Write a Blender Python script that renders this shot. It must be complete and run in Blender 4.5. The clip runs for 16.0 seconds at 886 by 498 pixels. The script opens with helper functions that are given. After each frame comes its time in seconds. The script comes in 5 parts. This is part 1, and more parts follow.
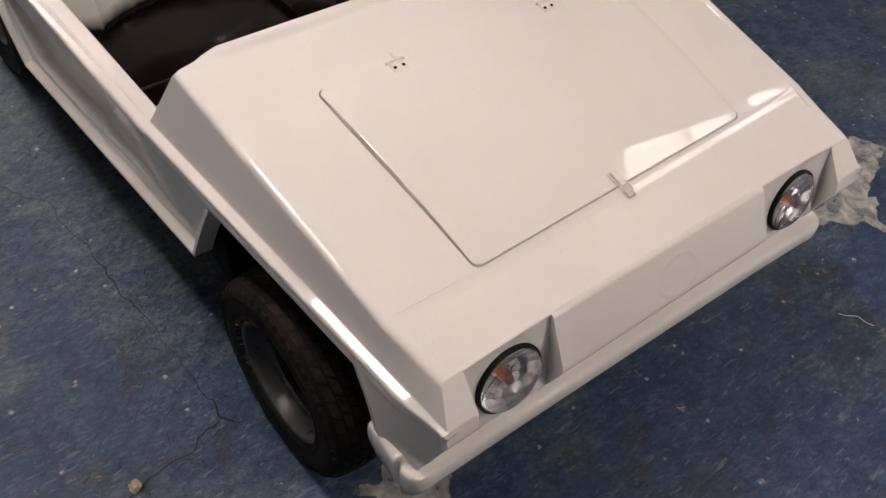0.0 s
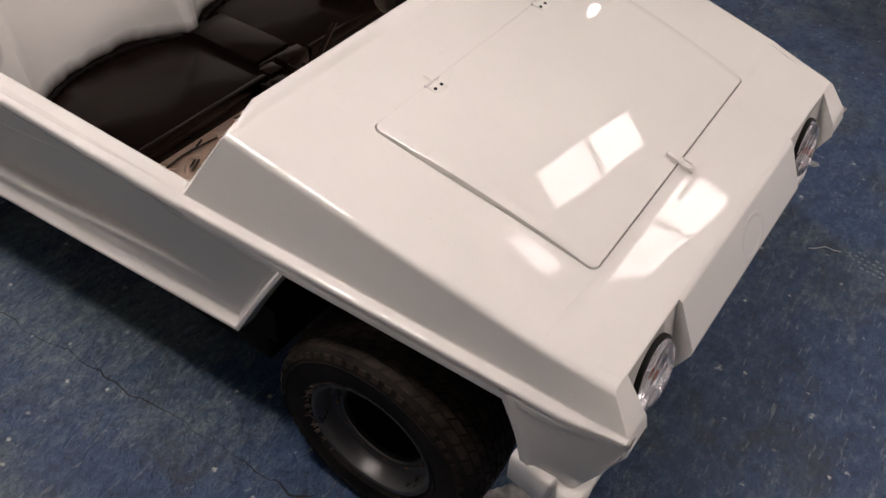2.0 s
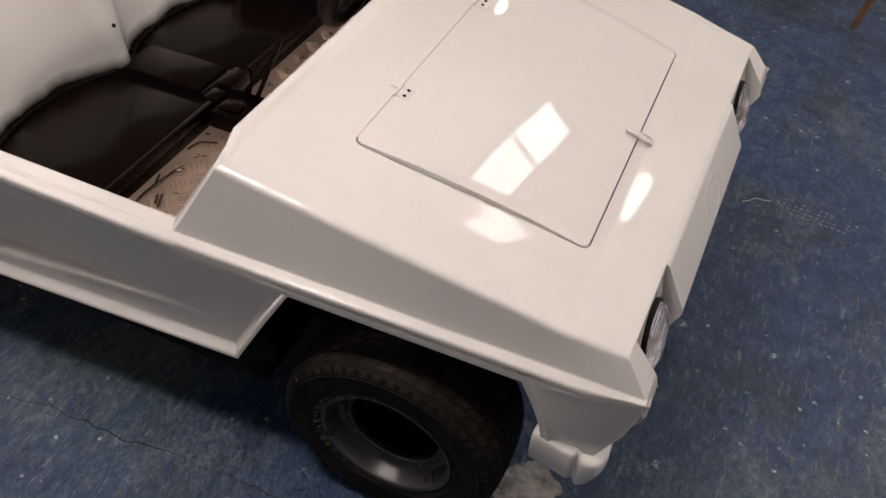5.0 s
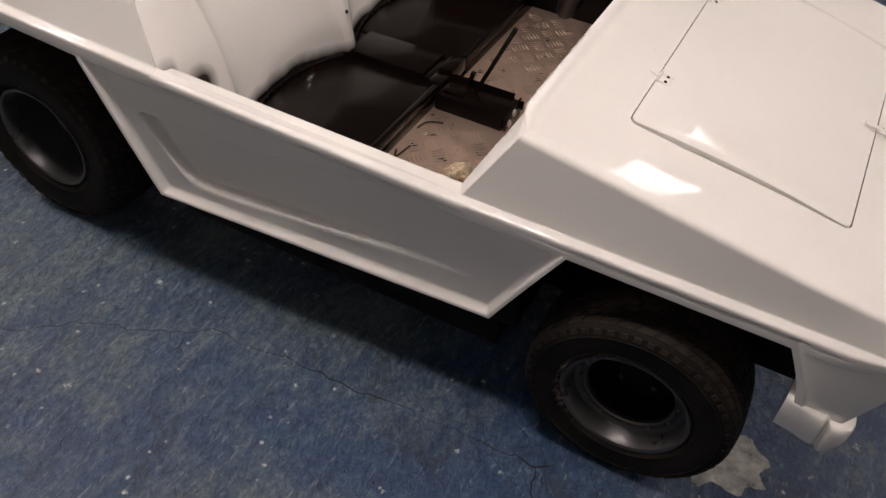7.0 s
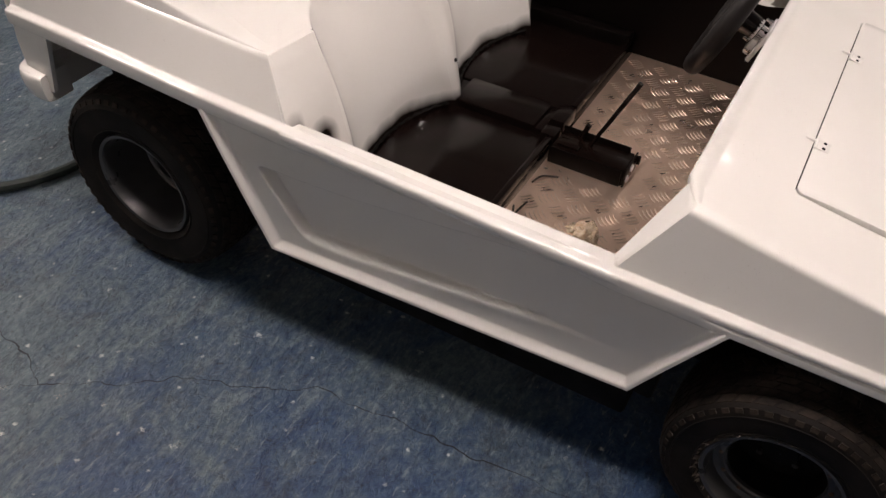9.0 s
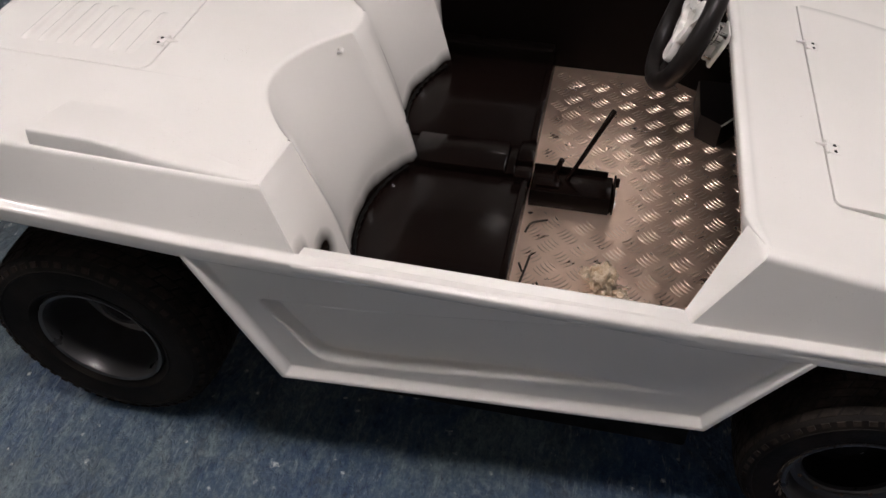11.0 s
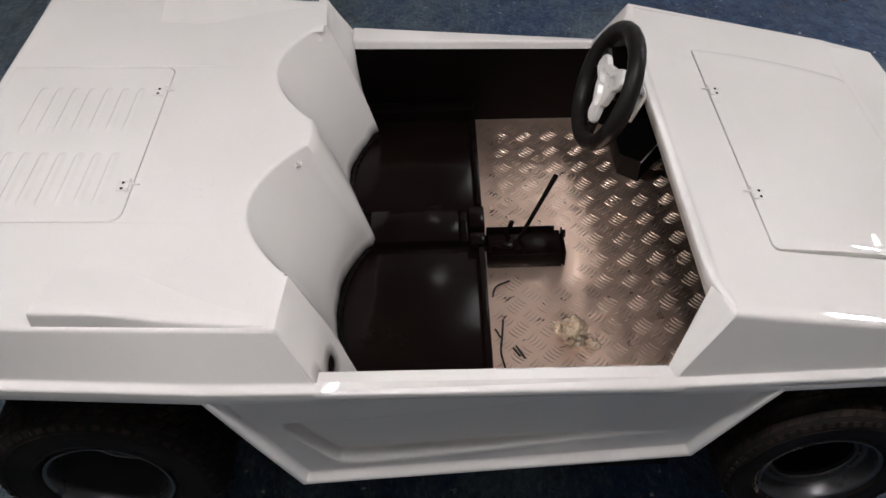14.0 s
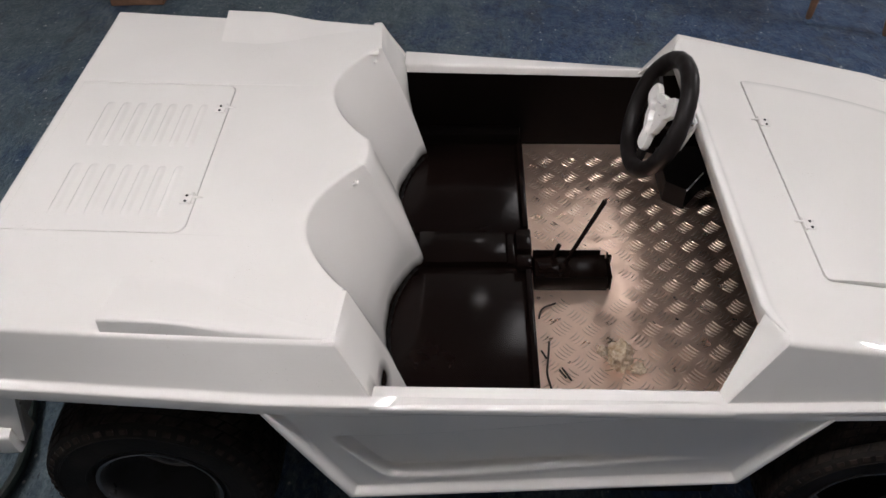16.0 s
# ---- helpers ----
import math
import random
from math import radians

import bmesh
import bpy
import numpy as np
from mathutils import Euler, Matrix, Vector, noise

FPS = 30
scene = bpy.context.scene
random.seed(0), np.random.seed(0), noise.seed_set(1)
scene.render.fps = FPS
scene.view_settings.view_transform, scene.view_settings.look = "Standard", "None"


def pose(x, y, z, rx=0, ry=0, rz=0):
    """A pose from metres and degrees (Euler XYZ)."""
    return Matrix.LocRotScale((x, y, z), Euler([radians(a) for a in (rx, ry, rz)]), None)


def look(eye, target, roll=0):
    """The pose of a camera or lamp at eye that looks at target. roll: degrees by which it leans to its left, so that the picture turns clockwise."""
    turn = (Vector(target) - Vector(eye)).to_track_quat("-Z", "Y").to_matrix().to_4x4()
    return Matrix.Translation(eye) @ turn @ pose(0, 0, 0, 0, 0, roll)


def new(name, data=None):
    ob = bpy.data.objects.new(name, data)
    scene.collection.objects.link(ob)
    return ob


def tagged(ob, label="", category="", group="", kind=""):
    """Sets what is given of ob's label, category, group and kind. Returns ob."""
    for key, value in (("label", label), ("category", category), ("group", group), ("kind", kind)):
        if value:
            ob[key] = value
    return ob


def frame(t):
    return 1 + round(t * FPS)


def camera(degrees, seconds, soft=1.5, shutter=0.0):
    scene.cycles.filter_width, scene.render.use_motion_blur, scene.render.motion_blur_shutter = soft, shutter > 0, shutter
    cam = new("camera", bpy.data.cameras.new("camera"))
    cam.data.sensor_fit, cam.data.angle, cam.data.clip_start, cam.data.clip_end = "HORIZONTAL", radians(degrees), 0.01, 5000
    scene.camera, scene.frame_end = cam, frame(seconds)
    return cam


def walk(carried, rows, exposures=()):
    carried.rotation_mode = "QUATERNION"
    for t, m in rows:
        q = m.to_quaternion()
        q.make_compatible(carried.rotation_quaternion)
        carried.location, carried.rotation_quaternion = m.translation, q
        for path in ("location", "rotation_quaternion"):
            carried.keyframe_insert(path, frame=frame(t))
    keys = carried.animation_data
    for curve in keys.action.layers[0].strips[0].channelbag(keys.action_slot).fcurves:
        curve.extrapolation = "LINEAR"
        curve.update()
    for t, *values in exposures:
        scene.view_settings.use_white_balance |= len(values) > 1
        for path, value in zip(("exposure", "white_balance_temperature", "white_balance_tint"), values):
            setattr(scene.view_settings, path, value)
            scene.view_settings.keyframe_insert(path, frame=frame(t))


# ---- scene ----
cam = camera(57.1, 16.0)
PATH = [
    (0, (1.406, -0.854, 1.379), (0.429, 0.127, -0.064), 8.2),
    (0.5, (1.332, -0.921, 1.364), (0.452, 0.188, -0.049), 8.2),
    (1, (1.26, -1.024, 1.355), (0.484, 0.204, -0.02), 8.9),
    (1.5, (1.197, -1.08, 1.332), (0.436, 0.164, -0.036), 8.7),
    (2, (1.109, -1.074, 1.319), (0.406, 0.193, -0.059), 7.0),
    (2.5, (1.047, -1.05, 1.323), (0.41, 0.268, -0.04), 6.4),
    (3, (0.999, -1.054, 1.332), (0.456, 0.265, -0.07), 7.6),
    (3.2, (0.992, -1.059, 1.328), (0.444, 0.261, -0.071), 7.0),
    (5.3, (1.014, -1.204, 1.347), (0.505, 0.178, -0.006), 4.9),
    (5.5, (1.0, -1.238, 1.35), (0.477, 0.153, 0.011), 4.7),
    (6, (0.961, -1.29, 1.333), (0.358, 0.067, -0.007), 3.5),
    (6.5, (0.885, -1.375, 1.345), (0.255, -0.022, 0.014), 3.2),
    (7, (0.759, -1.416, 1.35), (0.135, -0.093, -0.013), 4.5),
    (7.5, (0.689, -1.446, 1.346), (0.01, -0.112, 0.02), 3.9),
    (8, (0.633, -1.474, 1.348), (-0.055, -0.101, 0.067), 4.9),
    (8.5, (0.59, -1.482, 1.368), (-0.075, -0.09, 0.094), 5.3),
    (9, (0.521, -1.432, 1.357), (-0.143, -0.096, 0.024), 4.7),
    (9.5, (0.459, -1.357, 1.352), (-0.183, -0.007, 0.024), 3.7),
    (9.7, (0.418, -1.337, 1.36), (-0.201, 0.019, 0.027), 3.5),
    (11.8, (0.086, -1.368, 1.49), (-0.094, 0.061, 0.102), -1.6),
    (12, (0.08, -1.334, 1.516), (-0.099, 0.072, 0.104), -1.8),
    (12.5, (0.004, -1.286, 1.565), (-0.139, 0.107, 0.137), -2.0),
    (13, (-0.013, -1.282, 1.612), (-0.043, 0.118, 0.184), -1.2),
    (13.5, (-0.03, -1.305, 1.634), (-0.043, 0.12, 0.23), -1.7),
    (14, (-0.032, -1.316, 1.643), (-0.04, 0.119, 0.25), -1.8),
    (14.5, (-0.026, -1.321, 1.653), (-0.004, 0.126, 0.273), -1.3),
    (15, (-0.039, -1.329, 1.654), (0.007, 0.134, 0.292), -0.9),
    (15.5, (-0.06, -1.329, 1.656), (-0.048, 0.128, 0.286), -1.3),
    (16, (-0.092, -1.341, 1.66), (-0.151, 0.132, 0.309), -1.4),
]
walk(cam, [(t, look(eye, target, roll)) for t, eye, target, roll in PATH],
     [(0, -0.13, 6850, 16.5), (0.8, -0.11, 6660, 16), (6.5, -0.03, 6760, 16), (8.0, 0.08, 6780, 16.5), (9.5, 0.13, 6760, 16), (12.0, -0.15, 6060, 12), (16.0, -0.11, 6050, 11)])

# ---- world and lamps ----
world = bpy.data.worlds.new("world")
scene.world = world
world.use_nodes = True
world.node_tree.nodes["Background"].inputs[0].default_value = (0.8, 0.9, 1.0, 1)
world.node_tree.nodes["Background"].inputs[1].default_value = 0.02
MAIN_LIGHT, FILL_LIGHT, PANEL_LIGHT, BULB_LIGHT = 43.0, 10.5, 9.2, 55.0


# ---- materials ----
def material(name, base=(0.5, 0.5, 0.5), rough=0.5, metal=0.0):
    m = bpy.data.materials.new(name)
    m.use_nodes = True
    b = m.node_tree.nodes["Principled BSDF"]
    b.inputs["Base Color"].default_value = (*base, 1)
    b.inputs["Roughness"].default_value = rough
    b.inputs["Metallic"].default_value = metal
    return m, m.node_tree, b


def node(tree, kind, **values):
    n = tree.nodes.new(kind)
    for key, value in values.items():
        n.inputs[key.replace("_", " ")].default_value = value
    return n


def coords(tree, scale=(1, 1, 1)):
    tc, mp = tree.nodes.new("ShaderNodeTexCoord"), tree.nodes.new("ShaderNodeMapping")
    mp.inputs["Scale"].default_value = scale
    tree.links.new(tc.outputs["Object"], mp.inputs["Vector"])
    return mp.outputs["Vector"]


def noise_of(tree, scale, detail=4.0, rough=0.5, stretch=(1, 1, 1)):
    n = node(tree, "ShaderNodeTexNoise", Scale=scale, Detail=detail, Roughness=rough)
    tree.links.new(coords(tree, stretch), n.inputs["Vector"])
    return n.outputs["Fac"]


def ramp(tree, fac, *stops):
    r = tree.nodes.new("ShaderNodeValToRGB")
    while len(r.color_ramp.elements) < len(stops):
        r.color_ramp.elements.new(0.5)
    for e, (p, c) in zip(r.color_ramp.elements, stops):
        e.position = p
        e.color = (*c, 1) if len(c) == 3 else c
    tree.links.new(fac, r.inputs["Fac"])
    return r.outputs["Color"]


def grey(v):
    return (v, v, v)


def mix(tree, fac, a, b, blend="MIX"):
    m = tree.nodes.new("ShaderNodeMix")
    m.data_type, m.blend_type = "RGBA", blend
    for sock, value in ((m.inputs[0], fac), (m.inputs[6], a), (m.inputs[7], b)):
        if isinstance(value, (int, float)):
            sock.default_value = value
        elif isinstance(value, tuple):
            sock.default_value = (*value, 1)
        else:
            tree.links.new(value, sock)
    return m.outputs[2]


def math_of(tree, op, a, b=0.0, clamp=False):
    m = tree.nodes.new("ShaderNodeMath")
    m.operation, m.use_clamp = op, clamp
    for sock, value in zip(m.inputs, (a, b)):
        if isinstance(value, (int, float)):
            sock.default_value = value
        else:
            tree.links.new(value, sock)
    return m.outputs[0]


def bump(tree, b, height, strength, distance):
    n = node(tree, "ShaderNodeBump", Strength=strength, Distance=distance)
    tree.links.new(height, n.inputs["Height"])
    tree.links.new(n.outputs["Normal"], b.inputs["Normal"])


def gloss_white(name="white_gelcoat", overspray=False, ripple=0.045):
    m, t, b = material(name, (0.78, 0.75, 0.71), 0.13)
    col = ramp(t, noise_of(t, 3.0, 5), (0.3, (0.74, 0.715, 0.68)), (0.7, (0.79, 0.765, 0.73)))
    specks = ramp(t, noise_of(t, 420.0, 2), (0.27, (1, 1, 1)), (0.3, (0, 0, 0)))
    specks = mix(t, 1.0, specks, ramp(t, noise_of(t, 9.0, 2), (0.5, (0, 0, 0)), (0.7, (1, 1, 1))), "MULTIPLY")
    col = mix(t, specks, col, (0.42, 0.38, 0.33))
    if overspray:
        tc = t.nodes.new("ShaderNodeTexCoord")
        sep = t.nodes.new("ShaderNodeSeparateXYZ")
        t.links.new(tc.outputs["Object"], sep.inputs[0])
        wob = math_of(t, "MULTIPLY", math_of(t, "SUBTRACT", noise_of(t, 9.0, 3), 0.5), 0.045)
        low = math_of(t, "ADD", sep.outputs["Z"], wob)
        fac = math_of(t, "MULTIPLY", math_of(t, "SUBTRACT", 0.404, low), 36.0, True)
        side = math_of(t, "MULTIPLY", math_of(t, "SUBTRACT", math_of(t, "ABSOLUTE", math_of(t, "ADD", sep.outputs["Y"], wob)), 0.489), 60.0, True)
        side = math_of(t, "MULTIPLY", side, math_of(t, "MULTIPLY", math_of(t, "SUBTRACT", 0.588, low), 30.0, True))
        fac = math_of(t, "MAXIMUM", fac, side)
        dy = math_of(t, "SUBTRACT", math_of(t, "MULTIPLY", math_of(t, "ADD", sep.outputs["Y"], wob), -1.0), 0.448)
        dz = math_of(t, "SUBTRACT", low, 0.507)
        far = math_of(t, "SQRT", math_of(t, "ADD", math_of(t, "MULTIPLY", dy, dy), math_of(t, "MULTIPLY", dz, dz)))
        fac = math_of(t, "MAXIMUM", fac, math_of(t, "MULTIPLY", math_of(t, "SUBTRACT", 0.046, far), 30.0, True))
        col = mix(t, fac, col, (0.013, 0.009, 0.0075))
    t.links.new(col, b.inputs["Base Color"])
    t.links.new(ramp(t, noise_of(t, 14.0, 3), (0.3, grey(0.014)), (0.75, grey(0.038))), b.inputs["Roughness"])
    bump(t, b, noise_of(t, 9.0, 2), ripple, 0.006)
    return m


def black_paint(name="black_paint", base=(0.0045, 0.0024, 0.0020), rough=0.25, gloss=0.16):
    m, t, b = material(name, base, rough)
    b.inputs["Specular IOR Level"].default_value = gloss
    dirt = ramp(t, noise_of(t, 7.0, 6, 0.6), (0.52, (0, 0, 0)), (0.8, (1, 1, 1)))
    t.links.new(mix(t, dirt, base, tuple(1.8 * c for c in base)), b.inputs["Base Color"])
    t.links.new(ramp(t, noise_of(t, 11.0, 5), (0.3, grey(rough * 0.8)), (0.75, grey(rough * 1.6))), b.inputs["Roughness"])
    bump(t, b, noise_of(t, 26.0, 3), 0.08, 0.004)
    return m


def rubber_black():
    m, t, b = material("tyre_rubber", (0.02, 0.018, 0.016), 0.7)
    t.links.new(ramp(t, noise_of(t, 16.0, 6), (0.35, (0.006, 0.005, 0.0045)), (0.75, (0.017, 0.0135, 0.011))), b.inputs["Base Color"])
    b.inputs["Specular IOR Level"].default_value = 0.15
    bump(t, b, noise_of(t, 160.0, 4), 0.3, 0.002)
    return m


def dusty_rubber():
    m, t, b = material("dusty_tread_rubber", (0.03, 0.023, 0.019), 0.75)
    t.links.new(ramp(t, noise_of(t, 22.0, 6, 0.7), (0.35, (0.010, 0.0080, 0.0066)), (0.7, (0.040, 0.030, 0.0245))), b.inputs["Base Color"])
    b.inputs["Specular IOR Level"].default_value = 0.12
    bump(t, b, noise_of(t, 120.0, 4), 0.4, 0.002)
    return m


def metal_of(name, base, rough, stain=(0.2, 0.13, 0.07), amount=0.5, metal=1.0):
    m, t, b = material(name, base, rough, metal)
    st = ramp(t, noise_of(t, 9.0, 6, 0.65), (0.5, (0, 0, 0)), (0.85, grey(amount)))
    t.links.new(mix(t, st, base, stain), b.inputs["Base Color"])
    t.links.new(ramp(t, noise_of(t, 30.0, 4), (0.3, grey(rough * 0.8)), (0.7, grey(rough * 1.4))), b.inputs["Roughness"])
    bump(t, b, noise_of(t, 220.0, 3), 0.08, 0.001)
    return m


def floor_paint():
    """Blue floor paint, worn to grey in patches, with chips, scuffs and dark pits."""
    m, t, b = material("worn_blue_floor_paint", (0.05, 0.08, 0.15), 0.5)
    tc, sep = t.nodes.new("ShaderNodeTexCoord"), t.nodes.new("ShaderNodeSeparateXYZ")
    t.links.new(tc.outputs["Object"], sep.inputs[0])

    def strokes(scale, detail, rough, turn, stretch, swirl):
        n = node(t, "ShaderNodeTexNoise", Scale=scale, Detail=detail, Roughness=rough, Distortion=swirl)
        mp = t.nodes.new("ShaderNodeMapping")
        mp.inputs["Rotation"].default_value = (0, 0, turn)
        mp.inputs["Scale"].default_value = (1.0, stretch, 1.0)
        t.links.new(tc.outputs["Object"], mp.inputs["Vector"])
        t.links.new(mp.outputs["Vector"], n.inputs["Vector"])
        return n.outputs["Fac"]

    def weigh(*terms):
        total = 0.0
        for fac, w in terms:
            total = math_of(t, "ADD", math_of(t, "MULTIPLY", fac, w), total)
        return total

    # greyer wear towards the rear, which also brightens the floor there by colour
    rear = math_of(t, "MULTIPLY", math_of(t, "SUBTRACT", 0.05, sep.outputs["X"]), 0.075)
    rear = math_of(t, "MINIMUM", math_of(t, "MAXIMUM", rear, -0.045), 0.065)
    broad, brushed = strokes(2.0, 5, 0.62, 0.0, 1.0, 0.8), strokes(15.0, 7, 0.72, 0.75, 0.38, 1.1)
    mid, fine = strokes(26.0, 8, 0.78, 2.1, 0.6, 0.4), strokes(75.0, 8, 0.8, 0.4, 0.7, 0.1)
    wear_and_lift = ramp(t, math_of(t, "ADD", weigh((broad, 0.42), (brushed, 0.24), (mid, 0.18), (fine, 0.16)), rear), (0.455, (0, 0, 0)), (0.565, (1, 1, 1)))
    blue = ramp(t, weigh((mid, 0.6), (fine, 0.4)), (0.37, (0.006, 0.015, 0.038)), (0.50, (0.018, 0.046, 0.108)), (0.63, (0.058, 0.098, 0.158)))
    worn = ramp(t, weigh((fine, 0.6), (brushed, 0.4)), (0.37, (0.026, 0.046, 0.062)), (0.48, (0.060, 0.090, 0.110)), (0.55, (0.094, 0.126, 0.146)), (0.66, (0.180, 0.212, 0.230)))
    col = mix(t, wear_and_lift, blue, worn)
    # trodden-in dirt, brushed grey rubs and short pale scratches
    dirt = ramp(t, strokes(6.0, 9, 0.78, 1.3, 0.7, 0.8), (0.36, grey(0.70)), (0.47, (0, 0, 0)))
    col = mix(t, dirt, col, (0.022, 0.027, 0.036))
    for turn, stretch, scale, lo, level in ((0.6, 0.22, 70.0, 0.60, 0.55), (2.2, 0.18, 60.0, 0.61, 0.55), (1.4, 0.25, 85.0, 0.62, 0.5), (2.9, 0.07, 55.0, 0.69, 0.35)):
        col = mix(t, ramp(t, strokes(scale, 6, 0.7, turn, stretch, 0.3), (lo, (0, 0, 0)), (lo + 0.06, grey(level))), col, (0.185, 0.215, 0.235))
    pits = ramp(t, strokes(90.0, 6, 0.7, 0.9, 0.7, 0.3), (0.33, grey(0.85)), (0.41, (0, 0, 0)))
    col = mix(t, pits, col, (0.014, 0.017, 0.024))
    for scale, lo, size, tone in ((13.0, 0.64, 0.15, (0.60, 0.59, 0.56)), (34.0, 0.70, 0.22, (0.48, 0.48, 0.46)), (8.0, 0.80, 0.09, (0.42, 0.36, 0.30))):
        chips = node(t, "ShaderNodeTexVoronoi", Scale=scale)
        t.links.new(coords(t), chips.inputs["Vector"])
        sel = ramp(t, chips.outputs["Color"], (lo, (0, 0, 0)), (lo + 0.02, (1, 1, 1)))
        spot = ramp(t, math_of(t, "ADD", chips.outputs["Distance"], math_of(t, "MULTIPLY", noise_of(t, 95.0, 6, 0.8), 0.9)),
                    (size + 0.26, (1, 1, 1)), (size + 0.40, (0, 0, 0)))
        col = mix(t, mix(t, 1.0, spot, sel, "MULTIPLY"), col, tone)
    t.links.new(col, b.inputs["Base Color"])
    t.links.new(ramp(t, noise_of(t, 12.0, 5), (0.3, grey(0.30)), (0.7, grey(0.55))), b.inputs["Roughness"])
    b.inputs["Specular IOR Level"].default_value = 0.4
    bump(t, b, strokes(52.0, 5, 0.62, 0.7, 0.65, 0.7), 0.9, 0.008)
    return m


def plain_rough(name, a, c, scale=12.0, rough=0.8, strength=0.2):
    m, t, b = material(name, a, rough)
    t.links.new(ramp(t, noise_of(t, scale, 6, 0.6), (0.3, a), (0.7, c)), b.inputs["Base Color"])
    bump(t, b, noise_of(t, scale * 6, 4), strength, 0.004)
    return m


def glowing(name, colour, strength):
    m = bpy.data.materials.new(name)
    m.use_nodes = True
    t = m.node_tree
    t.nodes.remove(t.nodes["Principled BSDF"])
    e = node(t, "ShaderNodeEmission", Color=(*colour, 1), Strength=strength)
    t.links.new(e.outputs[0], t.nodes["Material Output"].inputs[0])
    return m


def clear_glass():
    m, t, b = material("headlamp_glass", (1, 1, 1), 0.09)
    b.inputs["Transmission Weight"].default_value = 1.0
    b.inputs["IOR"].default_value = 1.45
    w = t.nodes.new("ShaderNodeTexWave")
    w.inputs["Scale"].default_value = 55.0
    t.links.new(coords(t), w.inputs["Vector"])
    bump(t, b, w.outputs["Fac"], 0.25, 0.002)
    return m


def thin_film():
    m, t, b = material("crumpled_film", (0.5, 0.5, 0.47), 0.3)
    t.links.new(ramp(t, noise_of(t, 30.0, 6, 0.65), (0.3, (0.30, 0.30, 0.285)), (0.7, (0.62, 0.60, 0.56))), b.inputs["Base Color"])
    t.links.new(ramp(t, noise_of(t, 19.0, 5, 0.6), (0.36, grey(0.30)), (0.62, grey(0.92))), b.inputs["Alpha"])
    bump(t, b, noise_of(t, 70.0, 4), 0.4, 0.003)
    return m


WHITE = gloss_white()
WHITE_HOOD = gloss_white("rippled_white_gelcoat", False, 0.10)
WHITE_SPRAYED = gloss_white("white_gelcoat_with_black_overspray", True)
BLACK = black_paint(base=(0.0062, 0.0036, 0.0030), rough=0.15, gloss=0.16)
BLACK_MATT = black_paint("matt_black", (0.003, 0.0026, 0.0024), 0.6)
RUBBER = rubber_black()
DUSTY = dusty_rubber()
ALU = metal_of("dull_grey_rim", (0.085, 0.083, 0.084), 0.32, (0.03, 0.022, 0.018), 0.9, 0.6)
PLATE = metal_of("dirty_tread_plate", (0.88, 0.66, 0.525), 0.33, (0.60, 0.38, 0.26), 0.6, 0.90)
BARS = metal_of("worn_tread_bars", (0.76, 0.59, 0.48), 0.30, (0.42, 0.29, 0.21), 0.7)
CHROME = metal_of("bright_steel", (0.8, 0.79, 0.77), 0.12, (0.5, 0.45, 0.4), 0.2)
SILVER = metal_of("silvered_reflector", (0.88, 0.86, 0.88), 0.2, (0.4, 0.36, 0.38), 0.2, 1.0)
COPPER = metal_of("coppery_cap", (0.62, 0.30, 0.22), 0.25, (0.5, 0.3, 0.2), 0.4)
LATCH = metal_of("painted_latch_steel", (0.78, 0.755, 0.72), 0.22, (0.45, 0.40, 0.34), 0.5, 0.0)
GASKET = black_paint("black_rubber_gasket", (0.01, 0.01, 0.01), 0.55)
GRIP = black_paint("black_moulded_grip", (0.0085, 0.0066, 0.0062), 0.38, 0.2)
RUST = metal_of("rusty_rivet", (0.16, 0.10, 0.07), 0.45, (0.10, 0.045, 0.02), 0.9, 0.4)
GLOSS_BLACK = black_paint("glossy_brown_black_enamel", (0.0045, 0.0024, 0.0018), 0.18, 0.10)
LINING = black_paint("black_inner_paint", (0.0028, 0.0018, 0.0015), 0.4, 0.06)
GLASS = clear_glass()
FLOOR = floor_paint()
FILM = thin_film()
DABS = plain_rough("pale_blue_paint_dabs", (0.10, 0.13, 0.16), (0.26, 0.29, 0.31), 90.0, 0.6)
CRACK = plain_rough("crack_dirt", (0.005, 0.006, 0.009), (0.012, 0.014, 0.019), 60.0)
WALLS = plain_rough("painted_wall", (0.60, 0.58, 0.54), (0.68, 0.66, 0.62), 3.0, 0.8, 0.05)
CEIL = plain_rough("ceiling_white", (0.52, 0.51, 0.49), (0.58, 0.57, 0.55), 3.0, 0.9, 0.05)
WOOD = plain_rough("stained_wood", (0.14, 0.075, 0.045), (0.25, 0.14, 0.085), 20.0, 0.5)
RAG = plain_rough("cream_foam", (0.36, 0.23, 0.125), (0.78, 0.67, 0.52), 45.0, 0.95, 0.8)
MUD = plain_rough("dried_mud", (0.035, 0.026, 0.02), (0.11, 0.085, 0.068), 60.0, 0.9, 0.4)
TWIG = plain_rough("dark_twig", (0.02, 0.014, 0.01), (0.05, 0.035, 0.02), 60.0, 0.8)
HOSE = plain_rough("dark_green_hose", (0.006, 0.012, 0.010), (0.011, 0.02, 0.016), 30.0, 0.6)


# ---- mesh helpers ----
def link(name, mesh, mat, parent=None, label="", sharp=35):
    mesh.materials.append(mat)
    for p in mesh.polygons:
        p.use_smooth = True
    mesh.set_sharp_from_angle(angle=radians(sharp))
    ob = new(name, mesh)
    if parent:
        ob.parent = parent
    if label:
        tagged(ob, label)
    return ob


